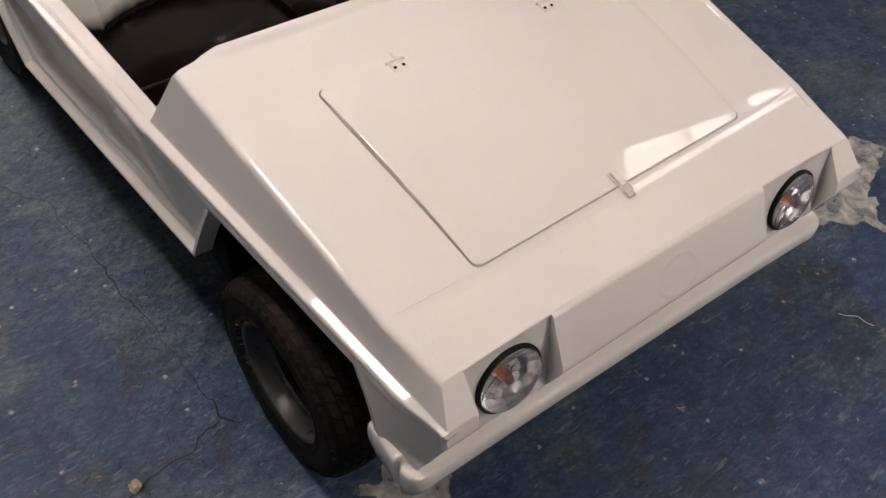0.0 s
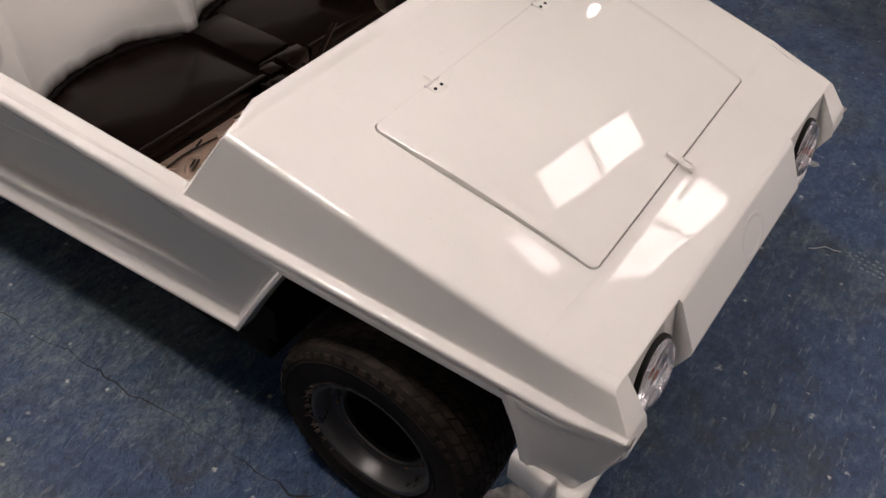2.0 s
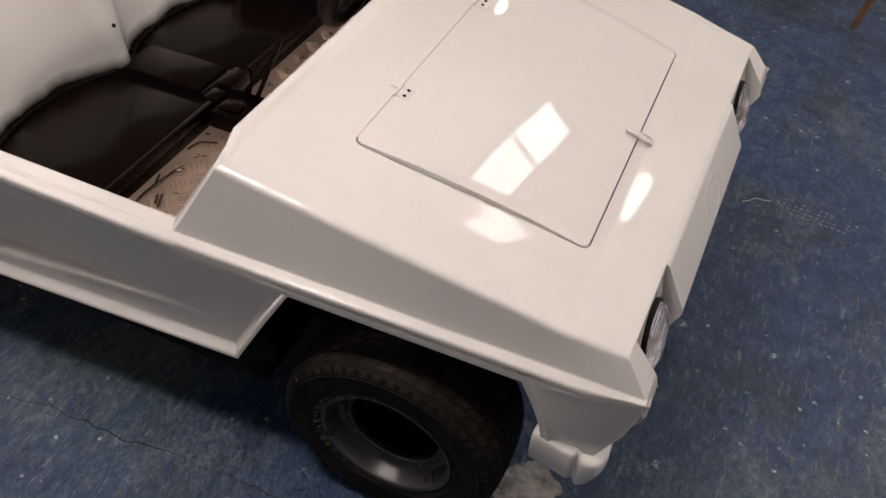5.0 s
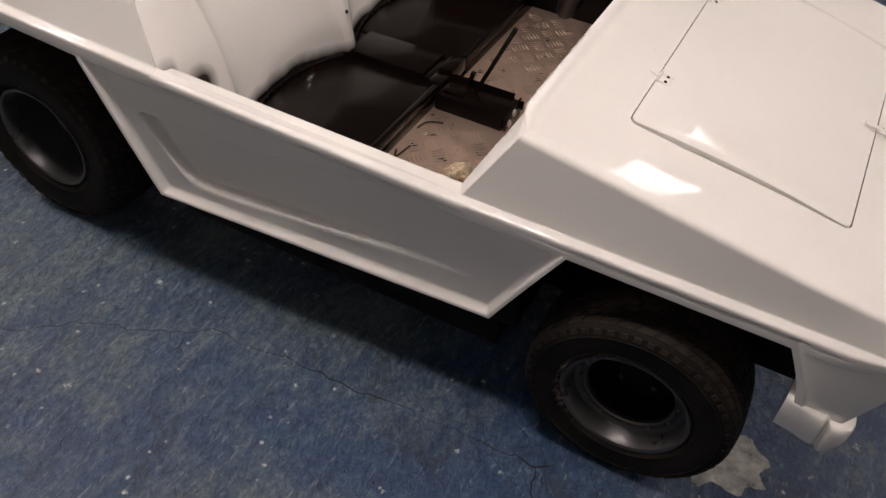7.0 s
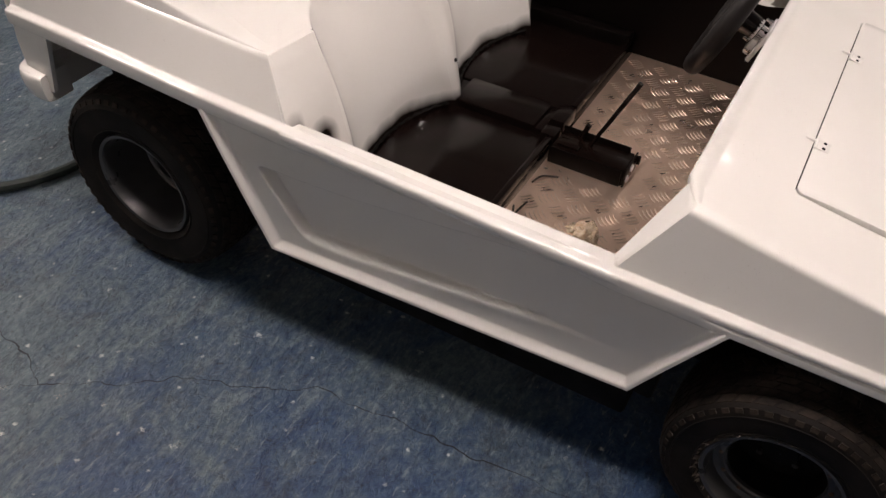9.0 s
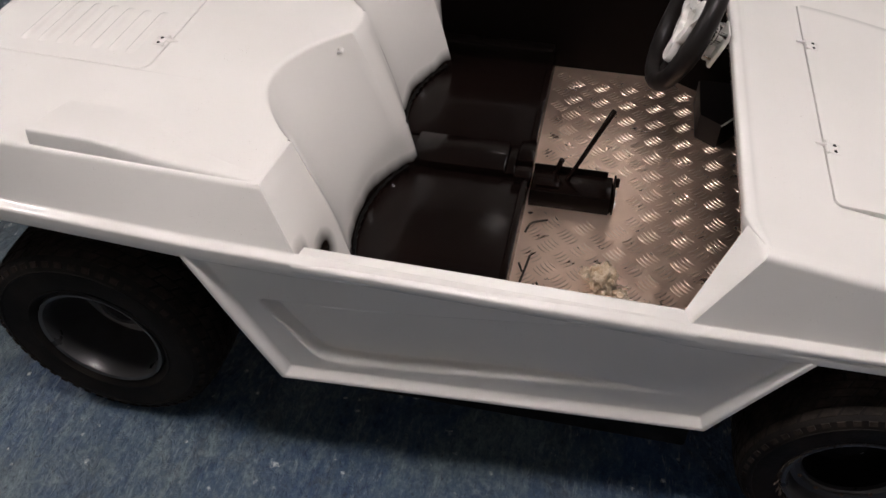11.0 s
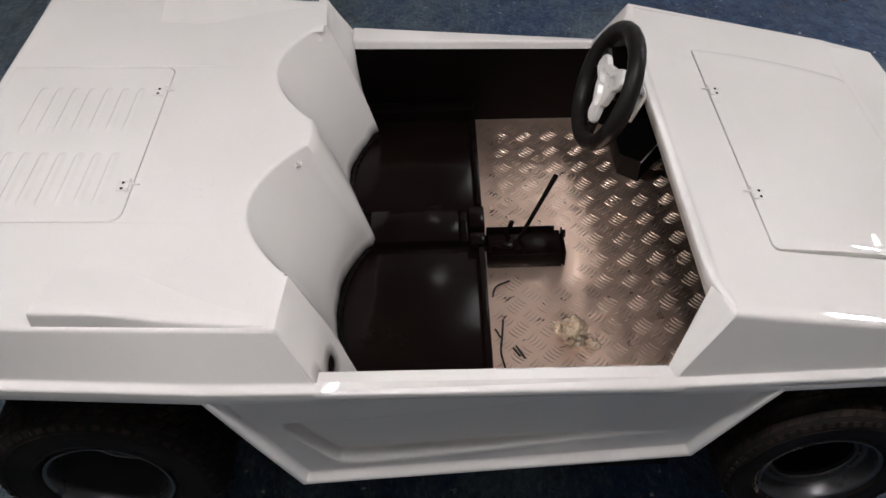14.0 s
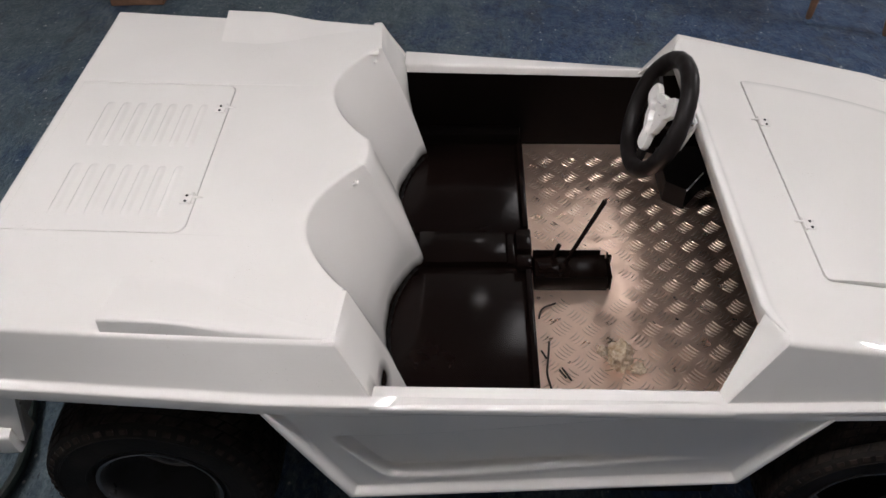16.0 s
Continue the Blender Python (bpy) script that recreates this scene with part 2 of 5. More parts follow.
def part(name, bm, mat, parent=None, label="", sharp=35, normals=True):
    if normals:
        bmesh.ops.recalc_face_normals(bm, faces=bm.faces[:])
    mesh = bpy.data.meshes.new(name)
    bm.to_mesh(mesh)
    bm.free()
    return link(name, mesh, mat, parent, label, sharp)


def thing(name, m, label, category, group="", kind=""):
    ob = new(name)
    ob.empty_display_size = 0.1
    ob.matrix_world = m
    return tagged(ob, label, category, group, kind)


def rounded(points, radii, n=4):
    """A polyline with its inner corners rounded."""
    pts = [Vector(p) for p in points]
    out = [pts[0]]
    for k in range(1, len(pts) - 1):
        r = radii[k - 1]
        a, p, c = pts[k - 1], pts[k], pts[k + 1]
        if r <= 0:
            out.append(p)
            continue
        r = min(r, (a - p).length * 0.48, (c - p).length * 0.48)
        s, e = p + (a - p).normalized() * r, p + (c - p).normalized() * r
        out += [s * (1 - t) ** 2 + p * 2 * t * (1 - t) + e * t * t for t in (i / n for i in range(n + 1))]
    return out + [pts[-1]]


def loft(bm, sections, closed=False, caps=False):
    rows = [[bm.verts.new(p) for p in sec] for sec in sections]
    for a, c in zip(rows, rows[1:]):
        n = len(a)
        for i in range(n if closed else n - 1):
            j = (i + 1) % n
            try:
                bm.faces.new((a[i], a[j], c[j], c[i]))
            except ValueError:
                pass
    if caps:
        bm.faces.new(rows[0])
        bm.faces.new(rows[-1][::-1])
    return rows


def patch(bm, outer, holes=(), normal_axis=2):
    """A flat panel with holes."""
    loops = [[Vector(p) for p in outer]] + [[Vector(p) for p in h] for h in holes]
    flat = [p for l in loops for p in l]
    from mathutils.geometry import tessellate_polygon
    verts = [bm.verts.new(p) for p in flat]
    for tri in tessellate_polygon([[Vector((p.x, p.y, 0)) for p in l] for l in loops]):
        try:
            bm.faces.new([verts[i] for i in tri])
        except ValueError:
            pass


def quad(bm, *pts):
    return bm.faces.new([bm.verts.new(p) for p in pts])


def box(bm, lo, hi, m=None, bevel=0.0):
    r = bmesh.ops.create_cube(bm, size=1.0)
    size, mid = [h - l for l, h in zip(lo, hi)], [(h + l) / 2 for l, h in zip(lo, hi)]
    mat = Matrix.Translation(mid) @ Matrix.Diagonal((*size, 1))
    bmesh.ops.transform(bm, matrix=(m @ mat) if m else mat, verts=r["verts"])
    if bevel:
        edges = list({e for v in r["verts"] for e in v.link_edges})
        bmesh.ops.bevel(bm, geom=edges, offset=bevel, segments=2, affect="EDGES", profile=0.5)


def tube(bm, path, radius, n=10, caps=True):
    pts = [Vector(p) for p in path]
    secs = []
    up = Vector((0.13, 0.29, 0.95)).normalized()
    for i, p in enumerate(pts):
        d = (pts[min(i + 1, len(pts) - 1)] - pts[max(i - 1, 0)]).normalized()
        a = d.cross(up).normalized()
        b = d.cross(a).normalized()
        r = radius(i / (len(pts) - 1)) if callable(radius) else radius
        secs.append([p + r * (a * math.cos(k * math.tau / n) + b * math.sin(k * math.tau / n)) for k in range(n)])
    loft(bm, secs, True, caps)


def lathe(bm, profile, n=48):
    """Turns (radius, y) round the y axis."""
    secs = [[(r * math.cos(k * math.tau / n), y, r * math.sin(k * math.tau / n)) for k in range(n)] for r, y in profile]
    loft(bm, secs, True)


def along(line, u):
    """Linear values along a line of (u, ...) stations."""
    for a, c in zip(line, line[1:]):
        if u <= c[0] or c is line[-1]:
            t = (u - a[0]) / (c[0] - a[0])
            return [x + (y - x) * t for x, y in zip(a[1:], c[1:])]


def smooth(a, b, x):
    t = min(1.0, max(0.0, (x - a) / (b - a)))
    return t * t * (3 - 2 * t)


# ---- the room ----
def setting():
    bm = bmesh.new()
    box(bm, (-5, -4, -0.12), (6, 3.4, 0))
    tagged(part("floor", bm, FLOOR), "worn blue painted concrete workshop floor with chips", "floor", kind="structure")
    for name, lo, hi in (("wall_north", (-5, 3.4, 0), (6, 3.55, 2.8)), ("wall_south", (-5, -4.15, 0), (6, -4, 2.8)),
                         ("wall_east", (6, -4.15, 0), (6.15, 3.55, 2.8)), ("wall_west", (-5.15, -4.15, 0), (-5, 3.55, 2.8))):
        bm = bmesh.new()
        box(bm, lo, hi)
        tagged(part(name, bm, WALLS), "plain light painted workshop wall", "wall", kind="structure")
    bm = bmesh.new()
    box(bm, (-5.15, -4.15, 2.8), (6.15, 3.55, 2.9))
    tagged(part("ceiling", bm, CEIL), "plain white workshop ceiling", "ceiling", kind="structure")


setting()


def ceiling_light(x, y, panels, strength, size, label, turn=0):
    """A ceiling luminaire with one or more glowing diffusers side by side along y."""
    lamp = thing("ceiling_light", pose(x, y, 2.8, 0, 0, turn), label, "ceiling light", "ceiling lights")
    w, d = size
    bm = bmesh.new()
    gap = 0.07
    total = panels * d + (panels + 1) * gap
    box(bm, (-w / 2 - 0.03, -total / 2, -0.07), (w / 2 + 0.03, total / 2, 0.0), bevel=0.005)
    part("housing", bm, CEIL, lamp)
    for k in range(panels):
        y0 = -total / 2 + gap + k * (d + gap)
        bm = bmesh.new()
        box(bm, (-w / 2, y0, -0.078), (w / 2, y0 + d, -0.066))
        if panels > 1:
            for q in range(4):
                bl = bmesh.new()
                x0 = -w / 2 + w * (q + 0.9) / 5
                box(bl, (x0, y0 + 0.004, -0.098), (x0 + (0.011 if k == 0 else 0.003), y0 + d - 0.004, -0.080))
                part("louvre_blade", bl, CEIL, lamp)
        part("diffuser", bm, glowing("diffuser_glow", (1.0, 0.925, 0.875), strength), lamp, "glowing white diffuser")


def bulb_lamp(x, y, z, strength):
    lamp = thing("pendant_bulb", pose(x, y, 2.8), "small bare round bulb hanging from the ceiling", "ceiling lamp", "bare bulbs")
    bm = bmesh.new()
    tube(bm, [(0, 0, 0), (0, 0, z - 2.8 + 0.06)], 0.008)
    part("cord", bm, GASKET, lamp)
    bm = bmesh.new()
    bmesh.ops.create_uvsphere(bm, u_segments=16, v_segments=10, radius=0.035, matrix=Matrix.Translation((0, 0, z - 2.8)))
    part("bulb", bm, glowing("bulb_glow", (1.0, 0.92, 0.83), strength), lamp, "glowing bulb")


ceiling_light(0.15, -0.84, 1, MAIN_LIGHT * 1.55, (0.62, 0.3), "long white light at the ceiling, out of view, with glowing diffuser")
# added fill light behind the car, with no known source there
ceiling_light(-2.9, -0.5, 1, FILL_LIGHT * 6.0, (1.1, 0.3), "long white light at the ceiling, out of view, with glowing diffuser")
# two unseen fill lights, added to lift the door panel and sill
for x, level in ((-1.5, 0.9), (2.35, 0.75)):
    ceiling_light(x, -2.9, 1, FILL_LIGHT * level, (0.38, 0.38), "added square fill light at the ceiling, out of view, with glowing diffuser")
ceiling_light(1.04, 2.28, 2, PANEL_LIGHT, (0.32, 0.40), "white ceiling light with two louvred diffusers", -13)
# unseen fill light, added ahead of the car to brighten the nose
ceiling_light(3.5, 1.5, 1, FILL_LIGHT * 21.0, (0.36, 0.36), "added square fill light at the ceiling, out of view, with glowing diffuser")
bulb_lamp(3.19, 1.87, 2.0, BULB_LIGHT)
bulb_lamp(0.24, 2.30, 2.05, BULB_LIGHT * 0.7)


# ---- the buggy ----
CAR = thing("buggy", pose(0, 0.037, 0, 1.7, 0, 0),
            "small white two-seat off-road buggy, unfinished, on the blue floor", "buggy")
CREASE = [(0.426, 0.489, 0.675), (0.914, 0.466, 0.573), (1.010, 0.446, 0.545)]
ROOT = [(-0.985, 0.500, 0.579), (-0.855, 0.510, 0.584), (-0.43, 0.543, 0.594), (-0.238, 0.542, 0.587),
        (0.349, 0.518, 0.545), (1.049, 0.467, 0.494)]
REAR_CREASE = [(-0.975, 0.487, 0.704), (-0.685, 0.494, 0.693), (-0.288, 0.505, 0.685)]
FAR_CREASE = [(-0.975, 0.562, 0.704), (-0.685, 0.545, 0.693), (-0.288, 0.519, 0.685)]
SIDES = (-1, 1)
NOSE_MID = -0.032


DISH = 0.006


def bow(u):
    """The hood skin bulges a little between its ends."""
    x = (u - 0.785) / 0.185
    return 0.0034 * math.cos(x * math.pi / 2) ** 2 if abs(x) < 1 else 0.0


def hood_in(u, v):
    """Height of the hood skin, which dips gently from the creases to the hatch; the strip before the hatch is flatter."""
    edge = along(CREASE, u)[0] - 0.02
    inner = 0.345 - 0.05 * smooth(0.905, 0.95, u)
    f = min(1.0, max(0.0, (abs(v) - inner) / (edge - inner))) ** 1.4
    beside = smooth(0.50, 0.57, u) * (1 - smooth(0.88, 0.915, u))
    q = min(1.0, max(0.0, (abs(v) - 0.325) / (edge - 0.325)))
    f += (1 - (1 - q) ** 1.7 - f) * beside
    middle = hood_z(u) - DISH if u < 0.914 else hood_z(0.914) - DISH - 0.0045 * smooth(0.910, 0.928, u) - 0.09 * (u - 0.914)
    return hood_z(u) * f + middle * (1 - f) + bow(u) * (1 - f ** 3)


def hood_z(u):
    return along(CREASE, u)[1]


def deck_z(u):
    return along(REAR_CREASE, u)[1]


def rounded_rect(u0, u1, v0, v1, v2, v3, r, n=6):
    """Corners (u0,v0) (u1,v2) (u1,v3) (u0,v1), rounded, as (u, v)."""
    c = [Vector((u0, v0, 0)), Vector((u1, v2, 0)), Vector((u1, v3, 0)), Vector((u0, v1, 0))]
    out = []
    for k in range(4):
        a, p, e = c[k - 1], c[k], c[(k + 1) % 4]
        s, f = p + (a - p).normalized() * r, p + (e - p).normalized() * r
        out += [s * (1 - t) ** 2 + p * 2 * t * (1 - t) + f * t * t for t in (i / n for i in range(n + 1))]
    return [(p.x, p.y) for p in out]


HATCH_U = (0.543, 0.906)


def hatch_z(u):
    """The hatch panel is bowed along its length."""
    return hood_z(u) - DISH + 0.0022 + 0.27 * max(0.0, 0.1815 ** 2 - (u - 0.7245) ** 2)


def hatch_span(u, grow, r=0.014):
    """The two edges of the hatch at u, with rounded corners."""
    u0, u1 = HATCH_U[0] - grow, HATCH_U[1] + grow
    t = (u - HATCH_U[0]) / (HATCH_U[1] - HATCH_U[0])
    d = r - min(r, max(0.0, min(u - u0, u1 - u)))
    inset = r - math.sqrt(max(0.0, r * r - d * d))
    return -0.320 + 0.017 * t - grow + inset, 0.321 - 0.027 * t + grow - inset


def hatch_rows(grow, r=0.014):
    u0, u1 = HATCH_U[0] - grow, HATCH_U[1] + grow
    ends = [r * (1 - math.cos(k * math.pi / 16)) for k in range(8)]
    return [u0 + e for e in ends] + [u0 + r + (u1 - u0 - 2 * r) * k / 24 for k in range(25)] + [u1 - e for e in ends[::-1]]


def rear_hatch_outline(grow):
    o = rounded_rect(-1.06, -0.612 + grow, -0.252 - grow, 0.235 + grow, -0.252 - grow, 0.235 + grow, 0.028)
    return o


def hood():
    bm = bmesh.new()
    edge, grow = 0.022, 0.0020
    us = hatch_rows(grow)

    def across(u, a, c, n):
        return [(u, a + (c - a) * i / n, hood_in(u, a + (c - a) * i / n)) for i in range(n + 1)]

    def reach(u):
        return along(CREASE, u)[0] - edge

    loft(bm, [across(u, -reach(u), reach(u), 60) for u in [0.426 + (us[0] - 0.426) * k / 8 for k in range(9)]])
    loft(bm, [across(u, -reach(u), hatch_span(u, grow)[0], 16) for u in us])
    loft(bm, [across(u, hatch_span(u, grow)[1], reach(u), 16) for u in us])
    rim = [(u, hatch_span(u, grow)[0]) for u in us] + [(u, hatch_span(u, grow)[1]) for u in us[::-1]]
    hole = [(u, v, hood_in(u, v)) for u, v in rim]
    loft(bm, [hole, [(u, v, z - 0.018) for u, v, z in hole]], True)
    # the break to the nose, softly rounded, and the nose slope
    rows = []
    for u in (us[-1], 0.909, 0.9115, 0.914, 0.9165, 0.919, 0.922, 0.925, 0.928, 0.94, 0.96, 0.98, 1.0, 1.01):
        v1 = along(CREASE, u)[0] - edge
        ease = 0.0009 * math.exp(-((u - 0.914) / 0.005) ** 2)
        side = [0.345 + (v1 - 0.345) * i / 10 for i in range(11)]
        rows.append([(u, v, hood_in(u, v) - ease) for v in [-q for q in side[::-1]] + side])
    loft(bm, rows)
    # rolled lip along the rear edge
    secs = []
    for k in range(33):
        v = -0.466 + 0.932 * k / 32
        f = smooth(0.462, 0.425, abs(v))
        q = 0.025 * max(0.0, abs(v) - 0.416) / 0.051
        z = hood_z(0.444)
        secs.append(rounded([(0.433, v, hood_in(0.433, v) - 0.0010), (0.4215 + q * 0.4, v, hood_in(0.426, v) + 0.0006),
                             (0.411 + q * 0.7, v, z + 0.0066 - 0.002 * (1 - f)), (0.398 + q, v, z + 0.0075 - 0.003 * (1 - f)),
                             (0.397 + q, v, z - 0.008), (0.404 + q, v, z - 0.04)], [0.006, 0.006, 0.006, 0.006], 5))
    loft(bm, secs)
    return part("hood", bm, WHITE_HOOD, CAR, "glossy white moulded hood with a hatch")


def nose():
    bm = bmesh.new()
    high = hood_in(1.0088, 0)
    top = (1.0088, 0, high)
    mid = rounded([top, (1.0165, 0, high - 0.0035), (1.058, 0, 0.468), (1.036, 0, 0.411), (1.002, 0, 0.325)], [0.0075, 0.009, 0.0], 6)
    pocket = rounded([top, (1.013, 0, 0.534), (1.0352, 0, 0.411), (1.002, 0, 0.325)], [0.002, 0.002], 4)
    vi, vo = 0.230, 0.412
    loft(bm, [[(p.x, v + NOSE_MID, p.z) for p in mid] for v in (-vi, 0, vi)])
    for s in SIDES:
        wi, wo = s * vi + NOSE_MID, s * vo + NOSE_MID * 0.5 * (1 if s > 0 else 0)
        def on_pocket(v, z):
            return Vector((1.013 + (0.534 - z) * 0.1805, v, z))

        brow = []
        for k in range(9):
            v = wi - s * 0.002 + (wo + s * 0.004 - wi) * k / 8
            z = hood_in(1.0088, v)
            brow.append([(1.0088, v, z), (1.0108, v, z - 0.0006), (1.0118, v, z - 0.002), on_pocket(v, z - 0.005)])
        loft(bm, brow)
        loft(bm, [[(p.x, v, p.z) for p in pocket if p.z < 0.412] for v in (wi - s * 0.002, wo + s * 0.002)])
        lv, lz = s * 0.319 - 0.018, 0.479
        frame_loop = [(r[3].y, r[3].z) for r in brow] + [(wo + s * 0.002, 0.4112), (wi - s * 0.002, 0.4112)]
        hole = [(lv + 0.0545 * math.cos(k * math.tau / 40), lz + 0.0525 * math.sin(k * math.tau / 40)) for k in range(40)]
        flat = bmesh.new()
        patch(flat, [(v, z, 0) for v, z in frame_loop], [[(v, z, 0) for v, z in hole]])
        for f in flat.faces:
            bm.faces.new([bm.verts.new(on_pocket(q.co.x, q.co.y)) for q in f.verts])
        flat.free()
        loft(bm, [[on_pocket(v, z) for v, z in hole], [on_pocket(v, z) + Vector((-0.045, 0, -0.005)) for v, z in hole]], True)
        rim = fender_section(s, 1.0)
        n = len(rim) - 1
        slope = [Vector((1.0088 + 0.043 * k / n, wo, hood_in(1.0088, wo) - (hood_in(1.0088, wo) - 0.490) * k / n)) for k in range(n + 1)]
        loft(bm, [slope, [a.lerp(b, 0.6) for a, b in zip(slope, rim)], rim])
        low = rounded([(1.0500, 0, 0.4935), (1.058, 0, 0.468), (1.036, 0, 0.411), (1.002, 0, 0.325)], [0.006, 0], 3)
        loft(bm, [[(p.x, v, p.z) for p in low] for v in (wo, s * 0.450, s * 0.466)] + [[(p.x - 0.005, s * 0.472, p.z) for p in low]])
        bm.faces.new([bm.verts.new((p.x, wi, p.z)) for p in mid if p.z > 0.41])
        bm.faces.new([bm.verts.new(p) for p in slope] + [bm.verts.new((1.058, wo, 0.468)), bm.verts.new((1.036, wo, 0.411))])
    bmesh.ops.remove_doubles(bm, verts=bm.verts[:], dist=0.0008)
    part("nose", bm, WHITE, CAR, "white moulded nose with two headlight pockets")
    # shallow oval boss in the middle of the nose
    bm = bmesh.new()
    rows = []
    for j in range(7):
        f = j / 6
        rows.append([(1.0398 + 0.026 * math.sin(a) * (1 - 0.25 * f) * 0.62 + 0.0006 * math.sin(f * math.pi), -0.016 + 0.05 * math.cos(a) * (1 - 0.25 * f),
                      0.505 - 0.033 * math.sin(a) * (1 - 0.25 * f) + 0.0006 * math.sin(f * math.pi)) for a in (k * math.tau / 32 for k in range(32))])
    loft(bm, rows, True)
    return part("nose_boss", bm, WHITE, CAR)


def fender_section(s, t):
    u = 0.426 + 0.584 * t
    vc, zc = along(CREASE, u)
    ur = 0.349 + (1.049 - 0.349) * t
    vr, zr = along(ROOT, ur)
    return [Vector((p[0], s * p[1], p[2])) for p in rounded(
        [(u + 0.002 * (1 - t), vc - 0.022, hood_z(u)), (u, vc, zc), (ur, vr - 0.004, zr), (ur, vr + 0.004, zr - 0.002)], [0.018, 0.008], 6)]


def fender(s):
    bm = bmesh.new()
    us = [0.426, 0.5, 0.62, 0.74, 0.86, 0.90, 0.912, 0.926, 0.96, 1.000, 1.010]
    loft(bm, [fender_section(s, (u - 0.426) / 0.584) for u in us])
    return part("fender", bm, WHITE, CAR)


def belt(s):
    """The moulded waist flange from the tail to the nose."""
    bm = bmesh.new()
    secs = []
    n = 70
    for k in range(n + 1):
        u = -0.985 + 2.036 * k / n
        v, z = along(ROOT, u)
        f = smooth(0.50, 0.58, u) * 0.006 * (1 - smooth(0.9, 0.96, u))
        d = smooth(0.349, 0.27, u) * smooth(-0.25, -0.17, u)
        # the flange runs out to nothing at the corner of the nose
        o = 0.013 * (1 - 0.75 * smooth(0.965, 1.05, u))
        h = 1 - 0.6 * smooth(0.965, 1.05, u)
        secs.append([(p.x, s * p.y, p.z) for p in rounded(
            [(u, v - 0.006, z + 0.001), (u, v + o, z - (0.003 + 0.008 * d) * h), (u, v + o, z - (0.013 + 0.004 * d) * h), (u, v + o - f - 0.001 * d, z - (0.0165 + 0.004 * d) * h),
             (u, v + o - f * 0.2 - 0.003 * d, z - (0.02 + 0.004 * d) * h), (u, v + o - 0.001 - 0.007 * d, z - 0.035 * h), (u, v - 0.025, z - 0.036 * h)], [0.006, 0.004, 0.002, 0.002, 0.004], 4)])
    rows = loft(bm, secs)
    bm.faces.new(rows[-1])
    return part("waist_flange", bm, WHITE, CAR)


def door_panel(s):
    """Side panel with a flared rim and a pressed panel that fades out to the front."""
    bm = bmesh.new()
    nu, nz = (320, 120) if s < 0 else (80, 30)
    grid = []
    for j in range(nz + 1):
        t = j / nz
        row = []
        for i in range(nu + 1):
            q = i / nu
            ul, ur = -0.436 + 0.122 * t, 0.539 - 0.117 * t
            u = ul + (ur - ul) * q
            vt, zt = along(ROOT, u)
            zt -= 0.028
            vb, zb = 0.527 - 0.0394 * (u + 0.05), 0.272 + 0.023 * (u + 0.31)
            v, z = (vt + 0.004) * (1 - t) + (vb - 0.003) * t, zt * (1 - t) + zb * t
            # distance in from bottom and the two arch edges
            h = zt - zb
            edge = min((1 - t) * h, q * (ur - ul) * 0.86, (1 - q) * (ur - ul) * 0.88)
            rim = 1 - smooth(0.005, 0.019, edge)
            # the pressed panel: two lines that run together towards the front, with soft corners
            top = 0.466 + 0.045 * smooth(-0.31, 0.35, u) ** 1.2
            bot = 0.325 + 0.036 * smooth(-0.2, 0.3, u)
            rear = (u + 0.330) * 0.85 - (0.466 - z) * 0.527
            soft = 0.008
            ins = -soft * math.log(sum(math.exp(-min(0.3, max(-0.3, d)) / soft) for d in (top - z, z - bot, rear)))
            press = smooth(-0.005, 0.005, ins) * (1 - smooth(-0.08, 0.40, u)) ** 0.8
            ridge = math.exp(-((z - bot + 0.011) / 0.010) ** 2) * smooth(-0.30, -0.2, u) * (1 - smooth(0.15, 0.33, u))
            row.append(bm.verts.new((u, s * (v - 0.006 + 0.017 * rim - 0.024 * press + 0.002 * ridge), z)))
        grid.append(row)
    for a, c in zip(grid, grid[1:]):
        for i in range(nu):
            bm.faces.new((a[i], a[i + 1], c[i + 1], c[i]))
    rim = [r[0] for r in grid] + grid[-1][1:] + [r[-1] for r in grid[-2::-1]]
    prev = None
    for k, vtx in enumerate(rim):
        w = bm.verts.new((vtx.co.x, vtx.co.y - s * 0.035, vtx.co.z - 0.002))
        if prev:
            bm.faces.new((prev[0], vtx, w, prev[1]))
        prev = (vtx, w)
    return part("side_panel", bm, WHITE, CAR, "white side panel with a pressed recess", 60)


def sill(s):
    bm = bmesh.new()
    secs = []
    for k in range(25):
        u = -0.252 + 0.612 * k / 24
        v, z = along(ROOT, u)
        lift = 0.006 + 0.008 * (u + 0.25) if s > 0 else 0.0
        z += lift
        zi = 0.570 - 0.0314 * (u + 0.236) + (0.008 + lift if s > 0 else 0.0)
        vi = 0.499 - 0.0157 * (u + 0.236)
        secs.append([(p.x, s * p.y, p.z) for p in rounded(
            [(u, vi - 0.004, zi - (0.022 if s > 0 else 0.03)), (u, vi, zi), (u, v + 0.0142, z - 0.0035), (u, v + 0.0142, z - 0.018),
             (u, v + 0.011, z - 0.0255), (u, v + 0.004, z - 0.029)], [0.008, 0.007, 0.004, 0.003], 5)])
    loft(bm, secs)
    return part("sill", bm, WHITE, CAR)


